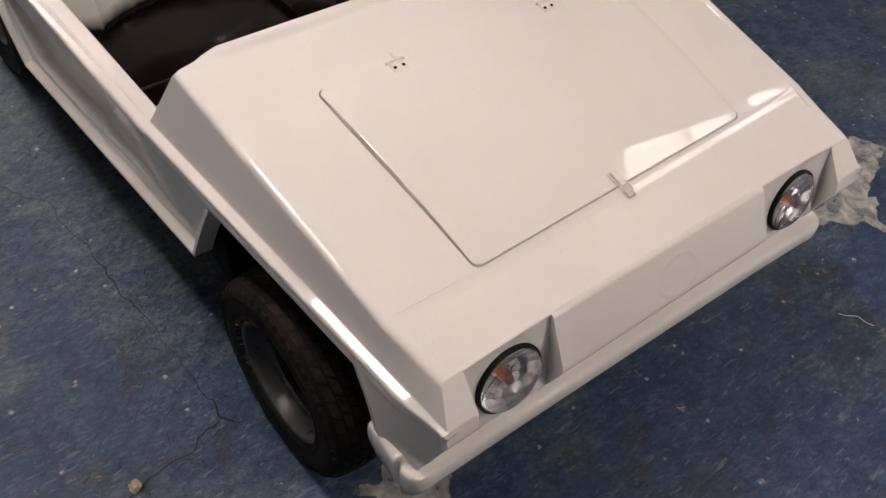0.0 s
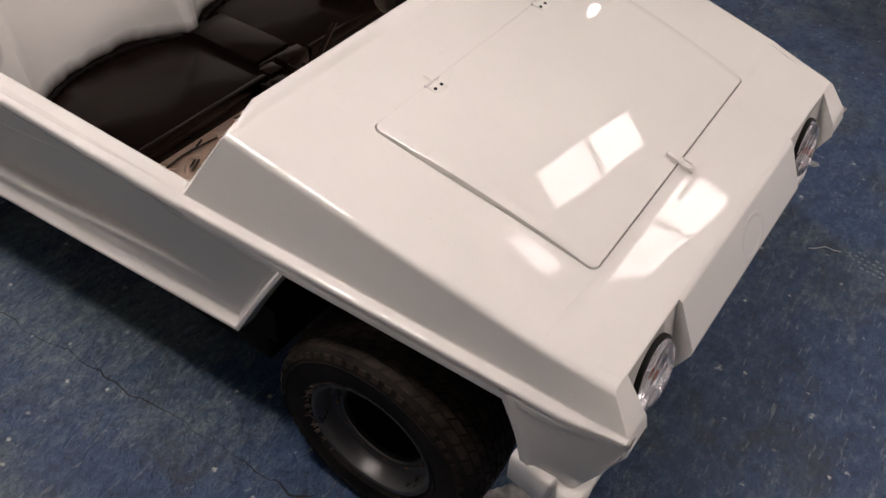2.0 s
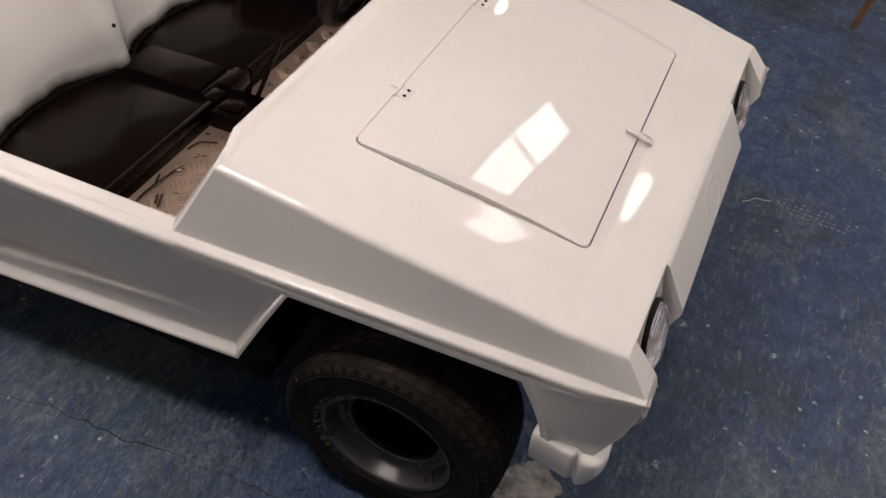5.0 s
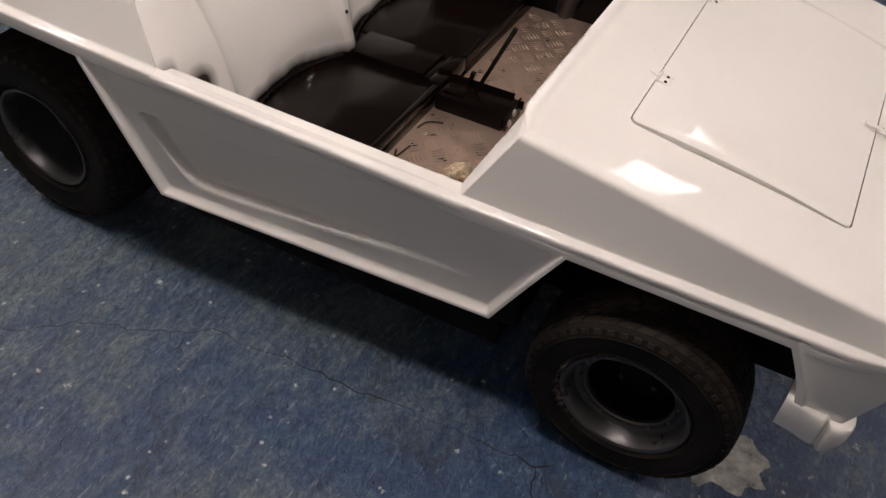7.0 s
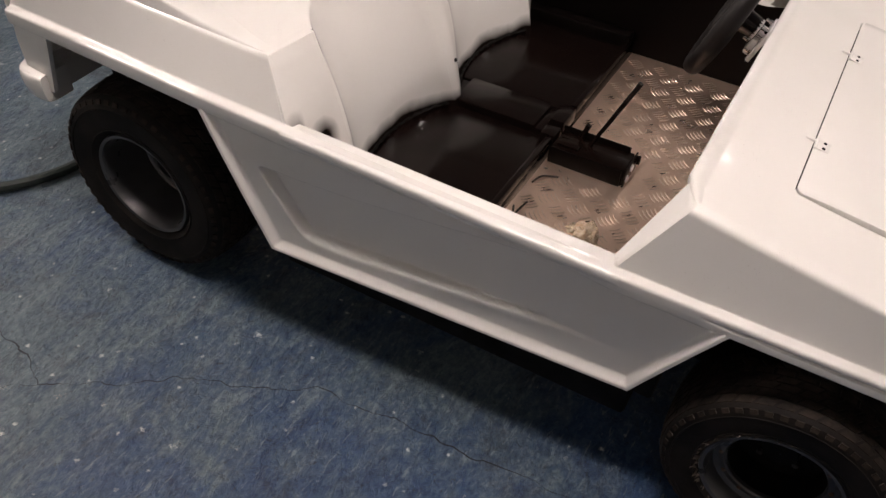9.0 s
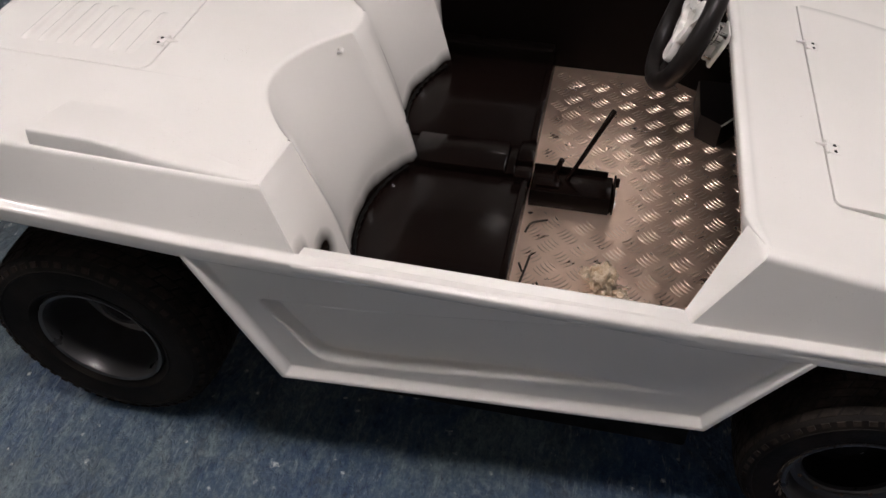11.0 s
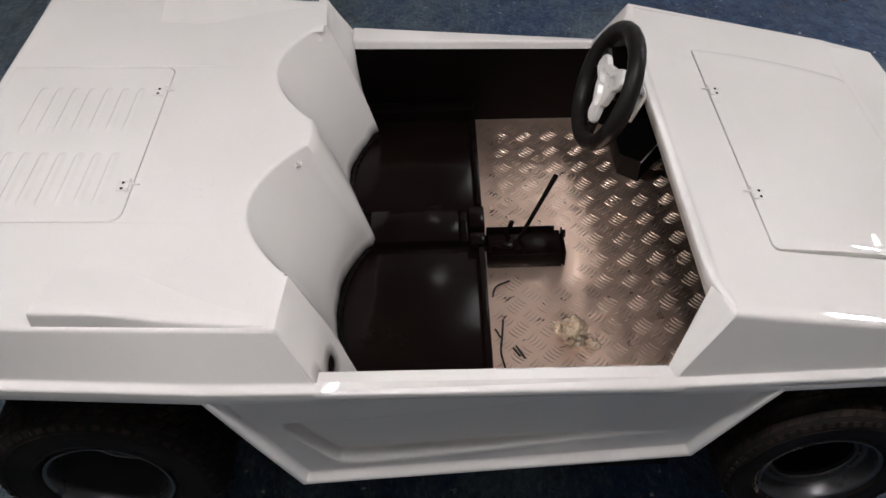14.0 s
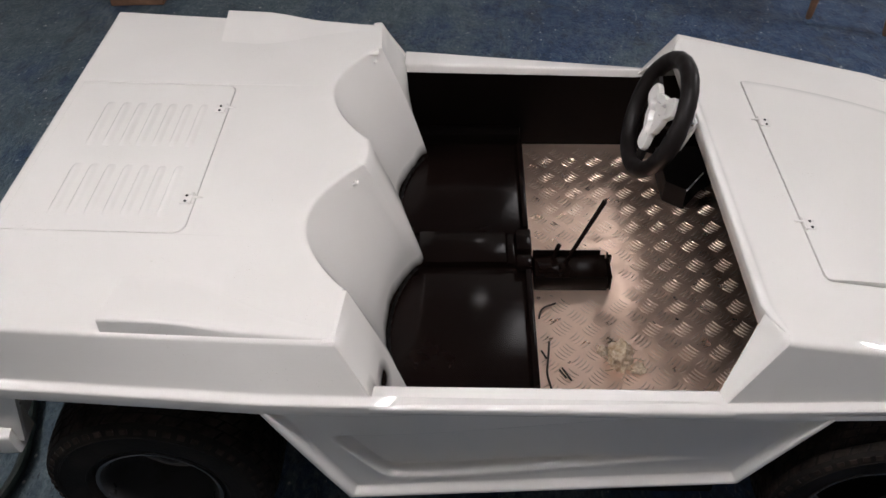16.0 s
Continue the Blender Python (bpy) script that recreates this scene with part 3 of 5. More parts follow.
def cheek(s):
    """The facets that close the cowl towards the sill."""
    bm = bmesh.new()
    secs = []
    for p in fender_section(s, 0.0):
        t = min(1.0, max(0.0, (0.672 - p.z) / 0.127))
        c = Vector((0.402 - 0.065 * t, s * (0.416 + 0.074 * t), 0.672 - 0.120 * t))
        m = p.lerp(c, 0.12) + Vector((-0.003, 0, 0.0))
        secs.append(rounded([p, m, c, c + Vector((0.035, s * 0.004, -0.006))], [0.004, 0.008], 4))
    loft(bm, secs)
    return part("cowl_cheek", bm, WHITE, CAR)


def quarter(s):
    """Rear side face under the deck edge, with the raised hump on the deck."""
    bm = bmesh.new()
    secs = []
    for k in range(41):
        t = k / 40
        uc, ur = -0.975 + 0.670 * t, -0.985 + 0.735 * t
        vc, zc = along(REAR_CREASE if s < 0 else FAR_CREASE, uc)
        vr, zr = along(ROOT, ur)
        secs.append([(p.x, s * p.y, p.z) for p in rounded(
            [(uc, vc - 0.03, zc), (uc, vc, zc), (ur, vr - 0.004, zr + 0.001), (ur, vr + 0.006, zr - 0.001)], [0.008, 0.008], 5)])
    secs.append([(p[0] - 0.003, p[1] - s * 0.003, p[2] - 0.003) for p in secs[-1]])
    secs.append([(p[0] - 0.006, p[1] - s * 0.016, p[2] - 0.008) for p in secs[-1]])
    loft(bm, secs)
    # hump
    secs = []
    for k in range(49):
        u = -0.688 + 0.374 * k / 48
        w = 0.14 - 0.11 * smooth(-0.62, -0.31, u)
        v, z = along(REAR_CREASE if s < 0 else FAR_CREASE, u)
        h = 0.019 * (1 - smooth(-0.60, -0.43, u)) + 0.008 * (1 - smooth(-0.45, -0.295, u))
        secs.append([(p.x, s * p.y, p.z) for p in rounded(
            [(u, v - 0.005, z - 0.002), (u, v - 0.009, z + h), (u, v - 0.009 - 0.28 * w, z + h * 0.72), (u, v - 0.009 - 0.8 * w, z + h * 0.1), (u, v - 0.009 - w, z - 0.001)],
            [0.006, 0.02, 0.03], 4)])
    rows = loft(bm, secs)
    bm.faces.new(rows[0])
    return part("rear_quarter", bm, WHITE, CAR)


def tail():
    bm = bmesh.new()
    prof = rounded([(-0.955, 0, 0.6995), (-0.985, 0, 0.699), (-1.005, 0, 0.58), (-0.985, 0, 0.40)], [0.012, 0.01], 4)
    loft(bm, [[(p.x, v, p.z) for p in prof] for v in (-0.495, -0.25, 0, 0.25, 0.556)])
    for s in SIDES:
        front = rounded([(-0.874, s * 0.515, 0.552), (-0.888, s * 0.512, 0.50), (-0.915, s * 0.508, 0.40)], [0.02], 3)
        back = rounded([(-0.985, s * 0.504, 0.552), (-0.992, s * 0.503, 0.50), (-0.985, s * 0.502, 0.40)], [0.02], 3)
        loft(bm, [front, back])
        loft(bm, [[(p.x, p.y, p.z) for p in front], [(p.x - 0.001, p.y - s * 0.012, p.z) for p in front]])
    return part("tail_panel", bm, WHITE, CAR)


def seat_top(t):
    return -0.298 - 0.090 * math.sin(math.pi * t) ** 0.85


def seat_point(s, t, h):
    """A point of the seat shell: t from the centre ridge outward, h from the base up."""
    bv0, bv1 = 0.014, 0.392
    tv0, tv1 = (0.042, 0.384) if s < 0 else (0.046, 0.410)
    vb, vt = bv0 + (bv1 - bv0) * t, tv0 + (tv1 - tv0) * t
    ub = -0.192 - 0.066 * math.sin(math.pi * t) ** 0.6
    z0, z1 = 0.355, deck_z(-0.3) - 0.004
    bow = 0.018 * math.sin(math.pi * h)
    return Vector((ub + (seat_top(t) - ub) * h + bow * (1 if 0.02 < t < 0.98 else 0.4), s * (vb + (vt - vb) * h), z0 + (z1 - z0) * h))


def seat_back():
    bm = bmesh.new()
    n = 40
    for s in SIDES:
        rows = [[seat_point(s, t / n, h / 14) for t in range(n + 1)] for h in range(15)]
        top = rows[-1]
        for back, rise in ((0.0015, 0.45), (0.0035, 0.75), (0.007, 0.94), (0.0125, 1.0)):
            rows.append([Vector((p.x - back, p.y, p.z + (deck_z(p.x - back) + 0.0002 - p.z) * rise)) for p in top])
        loft(bm, rows)
        # flat wing between the seat and the side of the body
        secs = []
        for k in range(13):
            h = k / 12
            a = seat_point(s, 1.0, h)
            q = max(0.0, (h - 0.66) / 0.34)
            w = 0.0 if s < 0 else 0.022
            c = Vector((-0.248 - 0.058 * q, s * (0.499 + (0.004 + w) * q), a.z + 0.004 * h))
            d = Vector((-0.250 - 0.056 * q, s * (0.544 - (0.041 - w) * q), a.z + 0.006))
            secs.append(rounded([a, a * 0.8 + c * 0.2, c * 0.98 + a * 0.02, c if q == 0 else d], [0.0, 0.006], 3))
        secs.append([p + Vector((-0.004, 0, 0.001)) for p in secs[-1]])
        secs.append([Vector((p.x - 0.016, p.y, deck_z(p.x) + 0.0006)) for p in secs[-1]])
        loft(bm, secs)
    # ridge between the seats
    secs = []
    for k in range(13):
        h = k / 12
        a, c = seat_point(-1, 0, h), seat_point(1, 0, h)
        m = (a + c) / 2 + Vector((0.008, 0, 0.0))
        secs.append(rounded([a, m, c], [0.03], 6))
    secs.append([p + Vector((-0.006, 0, 0.003)) for p in secs[-1]])
    secs.append([Vector((-0.312, p.y, deck_z(-0.31) + 0.0004)) for p in secs[-1]])
    loft(bm, secs)
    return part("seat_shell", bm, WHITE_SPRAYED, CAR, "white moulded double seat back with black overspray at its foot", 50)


def rear_deck():
    bm = bmesh.new()
    n = 28
    edge = 0.022
    front = []
    for s, order in ((-1, range(n, -1, -1)), (1, range(n + 1))):
        front += [seat_point(s, t / n, 1.0) + Vector((-0.012, 0, 0)) for t in order]
    front = [Vector((-0.310, -0.482, 0))] + front + [Vector((-0.310, 0.504, 0))]
    hatch = [(u, v) for u, v in rear_hatch_outline(0.002) if u > -0.9]
    outer = [Vector((p.x, p.y, 0)) for p in front]
    outer += [Vector((-0.96, 0.541, 0)), Vector((-0.96, 0.237, 0))] + [Vector((u, v, 0)) for u, v in hatch[::-1]] + [Vector((-0.96, -0.254, 0)), Vector((-0.96, -0.464, 0))]
    patch(bm, [(p.x, p.y, deck_z(p.x)) for p in outer])
    lip = [Vector((-0.96, 0.237, 0))] + [Vector((u, v, 0)) for u, v in hatch[::-1]] + [Vector((-0.96, -0.254, 0))]
    loft(bm, [[(p.x, p.y, deck_z(p.x)) for p in lip], [(p.x, p.y, deck_z(p.x) - 0.015) for p in lip]])
    for s in SIDES:
        quad(bm, *[(u, s * v, deck_z(u) - 0.0025) for u, v in ((-0.345, 0.38), (-0.345, 0.503), (-0.308, 0.503), (-0.304, 0.38))])
    return part("rear_deck", bm, WHITE, CAR, "glossy white rear deck")


def plate_from(outline, zfun, thick, bevel, lift):
    bm = bmesh.new()
    n = len(outline)
    cu, cv = sum(p[0] for p in outline) / n, sum(p[1] for p in outline) / n

    def ring(shrink, dz):
        out = []
        for u, v in outline:
            d = Vector((u - cu, v - cv))
            d *= max(0.0, 1 - shrink / d.length)
            out.append((cu + d.x, cv + d.y, zfun(cu + d.x) + dz))
        return out

    loft(bm, [ring(0, -thick), ring(0, lift - bevel), ring(bevel * 0.4, lift - bevel * 0.3), ring(bevel * 1.2, lift)], True)
    patch(bm, ring(bevel * 1.2, lift))
    bmesh.ops.remove_doubles(bm, verts=bm.verts[:], dist=0.00005)
    return bm


def screw(parent, p, r=0.0035):
    bm = bmesh.new()
    bmesh.ops.create_cone(bm, cap_ends=True, segments=10, radius1=r, radius2=r * 0.6, depth=0.002, matrix=Matrix.Translation(p))
    part("screw", bm, GASKET, parent)


def hinge(parent, u, v, z, slope, flip=1):
    """A small leaf that lies across the gap, with two holes and a pin."""
    m = pose(u, v, z, 0, slope, 0)
    bm = bmesh.new()
    box(bm, (-0.004 if flip > 0 else -0.022, -0.014, 0.0), (0.022 if flip > 0 else 0.004, 0.014, 0.0022), m, 0.0008)
    tube(bm, [m @ Vector((-0.001, -0.017, 0.002)), m @ Vector((-0.001, 0.017, 0.002))], 0.0026, 8)
    tube(bm, [m @ Vector((-0.020 * flip, 0.004, 0.0005)), m @ Vector((0.0, 0.004, 0.002))], lambda t: 0.0012 + 0.0022 * t, 8)
    h = part("hinge", bm, LATCH, parent, "small white-painted hinge with two dark holes")
    for k in (-1, 1):
        screw(h, m @ Vector((0.012 * flip, 0.008 * k, 0.0028)))


def toggle(parent, u, v, z, slope):
    """A toggle catch: base plate, loop and lever."""
    m = pose(u, v, z, 0, slope, 0) @ Matrix.Diagonal((0.86, 0.95, 1.0, 1))
    bm = bmesh.new()
    box(bm, (-0.034, -0.009, 0), (-0.006, 0.009, 0.002), m, 0.0007)
    box(bm, (-0.030, -0.006, 0.002), (0.004, 0.006, 0.008), m, 0.002)
    tube(bm, [m @ Vector(p) for p in ((-0.004, -0.008, 0.006), (0.018, -0.008, 0.006), (0.022, -0.004, 0.006), (0.022, 0.004, 0.006), (0.018, 0.008, 0.006), (-0.004, 0.008, 0.006))], 0.0016, 6)
    box(bm, (0.014, -0.008, 0), (0.028, 0.008, 0.005), m, 0.001)
    return part("latch", bm, LATCH, parent, "steel toggle latch")


def hatches():
    bm = bmesh.new()
    rows = []
    for u in hatch_rows(0.0):
        a, c = hatch_span(u, 0.0)
        lip = 0.0010 if u in (HATCH_U[0], HATCH_U[1]) else 0.0
        steps = [0.0, 0.0015] + [0.0015 + (c - a - 0.003) * k / 30 for k in range(1, 30)] + [c - a - 0.0015, c - a]
        rows.append([(u, a + d, hatch_z(u) + 0.0006 - (0.0010 if d in (0.0, c - a) else lip)) for d in steps])
    loft(bm, rows)
    rim = [r[0] for r in rows] + rows[-1][1:] + [r[-1] for r in rows[-2::-1]] + rows[0][-2:0:-1]
    loft(bm, [rim, [(u, v, hood_z(u) - DISH - 0.008) for u, v, z in rim]], True)
    bmesh.ops.remove_doubles(bm, verts=bm.verts[:], dist=0.00005)
    front = part("front_hatch", bm, WHITE, CAR, "slightly bowed white hatch panel in the hood", 40)
    for v in (-0.176, 0.154):
        hinge(front, 0.546, v, hatch_z(0.546) + 0.001, 12.3)
    toggle(front, 0.909, -0.010, hatch_z(0.909) + 0.001, 12.0)
    # black sheet below the whole hatch, visible through its gap
    bm = bmesh.new()
    underlay = [(u, hatch_span(u, 0.004)) for u in hatch_rows(0.004)]
    patch(bm, [(u, e[0], hood_z(u) - DISH - 0.014) for u, e in underlay] + [(u, e[1], hood_z(u) - DISH - 0.014) for u, e in underlay[::-1]])
    part("hatch_seal", bm, GASKET, front)
    rear_out = [(u, v) for u, v in rear_hatch_outline(0) if u > -0.9]
    rear_out = [(-0.958, -0.252)] + rear_out + [(-0.958, 0.235)]
    rear = part("rear_hatch", plate_from(rear_out, deck_z, 0.01, 0.0016, 0.0006), WHITE, CAR, "white engine hatch with two rows of pressed louvres", 4)
    # the same black sheet below the engine hatch
    bm = bmesh.new()
    patch(bm, [(u, v, deck_z(u) - 0.014) for u, v in rear_out])
    part("hatch_seal", bm, GASKET, rear)
    for v in (-0.158, 0.142):
        hinge(rear, -0.617, v, deck_z(-0.615) + 0.001, 0, -1)
    for v0 in (-0.215, 0.0):
        for k in range(7):
            bm = bmesh.new()
            u = -0.665 - 0.034 * k
            secs = []
            for i in range(15):
                t = i / 14
                h = 0.0048 * min(1.0, math.sin(math.pi * t) * 3.0) ** 0.8
                secs.append([(u - 0.011 + 0.022 * j / 8, v0 + 0.16 * t, deck_z(u) + 0.0004 + h * math.sin(math.pi * (j / 8) ** 0.75) ** 1.3) for j in range(9)])
            loft(bm, secs)
            part("louvre", bm, WHITE, rear)


def bumper(front):
    bm = bmesh.new()
    if front:
        path = [(0.925, 0.468), (0.945, 0.470), (0.965, 0.470), (0.980, 0.470), (0.990, 0.4695), (0.998, 0.469), (1.010, 0.468), (1.014, 0.458), (1.012, 0.440), (1.010, 0.3), (1.010, 0.15)]
        z = 0.304
    else:
        path = [(-0.925, 0.505), (-0.955, 0.508), (-0.99, 0.500), (-1.005, 0.47), (-1.01, 0.3), (-1.01, 0.15)]
        z = 0.405
    full = [(u, -v) for u, v in path] + [(path[-1][0], 0.0)] + [(u, v) for u, v in path[::-1]]
    skew = 0.014 if front else 0.0
    pts = rounded([(u + skew * v, v, z + (0.014 * smooth(0.985, 0.93, u) + 0.013 * smooth(1.001, 0.990, u) if front else 0.0)) for u, v in full], [0.004 if front else 0.012] * (len(full) - 2), 3)
    sec = [(-0.055, 0.034), (0.014, 0.036), (0.021, 0.033), (0.023, 0.022), (0.0225, 0.002), (0.017, -0.011), (-0.004, -0.014), (-0.055, -0.015)]
    secs = []
    for i, p in enumerate(pts):
        d = (pts[min(i + 1, len(pts) - 1)] - pts[max(i - 1, 0)]).normalized()
        out = Vector((d.y, -d.x, 0)) * (1 if front else -1)
        drop = 1 + (2.3 * smooth(1.011, 0.996, abs(p.x)) if front else 1.2)
        near = -0.010 if front and p.x > 0.97 and abs(p.y) > 0.43 else -0.055
        line = rounded([p + out * max(a, near) + Vector((0, 0, b if b > 0 else b * drop)) for a, b in sec + sec[:1]], [0.003, 0.0035, 0.004, 0.005, 0.004, 0.004, 0.003], 2)
        secs.append(line[:-1])
    loft(bm, secs, True, True)
    return part("bumper", bm, WHITE, CAR, "thin white moulded bumper with rounded ends")


def valance(s):
    """The lower side of the nose in front of the wheel arch."""
    bm = bmesh.new()
    a = rounded([(0.880, s * 0.4942, 0.4925), (0.918, s * 0.4905, 0.41), (0.937, s * 0.487, 0.327)], [0.03], 5)
    b = [p + Vector((0.020, -s * 0.005, 0)) for p in a]
    c = rounded([(1.0530, s * 0.4700, 0.4915), (1.0335, s * 0.4715, 0.411), (0.994, s * 0.471, 0.311)], [0.004], 5)
    loft(bm, [[p - Vector((0, s * 0.03, 0)) for p in a], a, [p + Vector((0.012, s * 0.001, 0)) for p in a], b, c, [p + Vector((0.004, -s * 0.002, 0)) for p in c], [p + Vector((0.002, -s * 0.02, 0)) for p in c]])
    patch(bm, [(u, s * v, 0.3385) for u, v in ((0.95, 0.40), (0.95, 0.480), (0.990, 0.484), (1.006, 0.484), (1.024, 0.476), (1.028, 0.40))])
    return part("front_valance", bm, WHITE, CAR)


def tub():
    """Black inside of the cockpit, and black blocks that darken wheel wells and underside."""
    bm = bmesh.new()
    # chassis blocks in black, giving the wheel wells their shade by colour
    box(bm, (-0.36, -0.47, 0.235), (0.46, 0.47, 0.322), bevel=0.006)
    box(bm, (0.645, -0.29, 0.20), (0.985, 0.29, 0.50))
    box(bm, (0.44, -0.30, 0.20), (0.66, 0.30, 0.325))
    box(bm, (-0.97, -0.31, 0.31), (-0.40, 0.31, 0.60))
    part("chassis", bm, BLACK_MATT, CAR)
    # made-up box: blocks light and paints the shade under the car black
    bm = bmesh.new()
    box(bm, (-0.36, -0.452, 0.138), (0.42, 0.452, 0.234), bevel=0.008)
    part("underfloor_box", bm, BLACK_MATT, CAR, "added black box that stands in for the shade below the floor")
    bm = bmesh.new()
    for s in SIDES:
        line = [(-0.26, 0.494), (0.337, 0.486), (0.47, 0.405), (0.64, 0.395)]
        loft(bm, [[(u, s * v, 0.322) for u, v in line], [(u, s * (v + 0.0), z) for (u, v), z in zip(line, (0.545, 0.525, 0.61, 0.60) if s < 0 else (0.564, 0.551, 0.61, 0.60))]])
        # ledge along the foot of the wall
        box(bm, (-0.24, min(s * 0.45, s * 0.492), 0.322), (0.05, max(s * 0.45, s * 0.492), 0.40), bevel=0.006)
    quad(bm, (0.64, -0.40, 0.322), (0.64, 0.40, 0.322), (0.64, 0.40, 0.62), (0.64, -0.40, 0.62))
    quad(bm, (0.412, -0.45, 0.655), (0.412, 0.45, 0.655), (0.64, 0.42, 0.608), (0.64, -0.42, 0.608))
    part("cockpit_lining", bm, LINING, CAR, "black painted cockpit sides")
    for v0, v1 in ((-0.492, -0.030), (0.098, 0.492)):
        bm = bmesh.new()
        box(bm, (-0.30, v0, 0.325), (0.055, v1, 0.365), bevel=0.006)
        pan = part("seat_pan", bm, BLACK, CAR, "glossy black painted seat pan with a raised front lip")
        bm = bmesh.new()
        box(bm, (0.040, v0 + 0.006, 0.36), (0.054, v1 - 0.006, 0.382), bevel=0.003)
        part("front_lip", bm, BLACK, pan)
    bm = bmesh.new()
    box(bm, (-0.30, -0.035, 0.325), (0.03, 0.10, 0.360))
    part("centre_pan", bm, BLACK, CAR)
    for lo, hi in (((-0.205, -0.012, 0.352), (0.0, 0.092, 0.379)), ((0.0, -0.012, 0.352), (0.022, 0.092, 0.374)),
                   ((0.022, 0.02, 0.352), (0.058, 0.092, 0.388)), ((0.022, -0.03, 0.352), (0.058, 0.012, 0.382))):
        bm = bmesh.new()
        box(bm, lo, hi, bevel=0.005)
        part("console_box", bm, BLACK, CAR, "black box between the seats")
    # welded beading round the foot of the seats
    bm = bmesh.new()
    for s in SIDES:
        tube(bm, [seat_point(s, 0.03 + 0.94 * k / 40, 0.045) + Vector((0.004, 0, 0.002 * math.sin(k * 2.1))) for k in range(41)],
             lambda t: 0.0034 + 0.0009 * math.sin(t * 90), 7)
    part("seam_bead", bm, BLACK_MATT, CAR, "rough black bead round the seat foot")


def lever_channel():
    bm = bmesh.new()
    box(bm, (0.059, -0.060, 0.3385), (0.228, 0.018, 0.366), bevel=0.003)
    ch = part("lever_channel", bm, GLOSS_BLACK, CAR, "black steel channel on the floor plate")
    for name, lo, hi, soft in (("side_flange", (0.060, -0.0635, 0.3385), (0.224, -0.0602, 0.379), 0.001),
                               ("side_flange", (0.060, 0.0182, 0.3385), (0.215, 0.0215, 0.385), 0.001),
                               ("top_plate", (0.062, -0.058, 0.3662), (0.226, 0.016, 0.376), 0.002),
                               ("top_plate", (0.070, -0.046, 0.3762), (0.118, -0.016, 0.381), 0.002),
                               ("end_plate", (0.2282, -0.062, 0.3385), (0.2330, 0.020, 0.381), 0.002),
                               ("end_tab", (0.2332, 0.008, 0.356), (0.241, 0.017, 0.376), 0.002)):
        bm = bmesh.new()
        box(bm, lo, hi, bevel=soft)
        part(name, bm, LINING if name == "side_flange" else GLOSS_BLACK, ch)
    for v, z in ((-0.044, 0.352), (-0.022, 0.366)):
        bm = bmesh.new()
        bmesh.ops.create_cone(bm, cap_ends=True, segments=14, radius1=0.0085, radius2=0.0075, depth=0.005, matrix=pose(0.234, v, z, 0, 90, 0))
        part("bolt", bm, LATCH, ch, "bright round bolt head")
    bm = bmesh.new()
    tube(bm, [(0.128, -0.012, 0.366), (0.160, -0.004, 0.44), (0.205, 0.006, 0.547)], lambda t: 0.0048 + 0.0008 * (t > 0.9), 10)
    part("lever", bm, BLACK, ch, "thin black lever rod")
    bm = bmesh.new()
    tube(bm, [(0.106, 0.006, 0.376), (0.117, 0.009, 0.412)], 0.0058, 10)
    part("stub", bm, BLACK, ch, "short black stub beside the lever")


def tread_plate():
    bm = bmesh.new()
    patch(bm, [(u, v, 0.338) for u, v in ((0.055, -0.488), (0.34, -0.484), (0.47, -0.403), (0.638, -0.393), (0.638, 0.393), (0.47, 0.403), (0.34, 0.484), (0.055, 0.488))])
    plate = part("floor_plate", bm, PLATE, CAR, "dirty aluminium tread plate floor")
    verts, faces = [], []
    pitch, turn = 0.0648, radians(-45)
    ca0, sa0 = math.cos(turn), math.sin(turn)
    for i in range(-1, 11):
        for j in range(-9, 9):
            for half in (0, 1):
                u, v = 0.052 + pitch * (i + 0.5 * half), 0.020 + pitch * (j + 0.5 * half)
                if u < 0.072 or abs(v) > 0.466 - max(0, (u - 0.36) * 0.6) or u > 0.62 or (u < 0.25 and -0.082 < v < 0.042):
                    continue
                ca, sa = (ca0, sa0) if half == 0 else (-sa0, ca0)
                for k in range(5):
                    off = (k - 2) * 0.0090
                    long = 0.0172 - 0.0008 * abs(k - 2)
                    base = len(verts)
                    for x, y, z in ((-1, 0, 0), (-0.55, -0.0012, 0), (0, -0.0014, 0), (0.55, -0.0012, 0), (1, 0, 0), (0.55, 0.0012, 0), (0, 0.0014, 0), (-0.55, 0.0012, 0),
                                    (-0.62, 0, 0.0015), (0, 0, 0.0018), (0.62, 0, 0.0015)):
                        y += off - 0.0030 * (1 - x * x)
                        x *= long
                        verts.append((u + ca * x - sa * y, v + sa * x + ca * y, 0.338 + z))
                    faces += [tuple(base + q for q in f) for f in ((0, 1, 8), (1, 2, 9, 8), (2, 3, 10, 9), (3, 4, 10), (4, 5, 10), (5, 6, 9, 10), (6, 7, 8, 9), (7, 0, 8))]
    mesh = bpy.data.meshes.new("tread_pattern")
    mesh.from_pydata(verts, [], faces)
    tagged(link("tread_pattern", mesh, BARS, plate, "raised five-bar tread pattern", 30), kind="stuff")


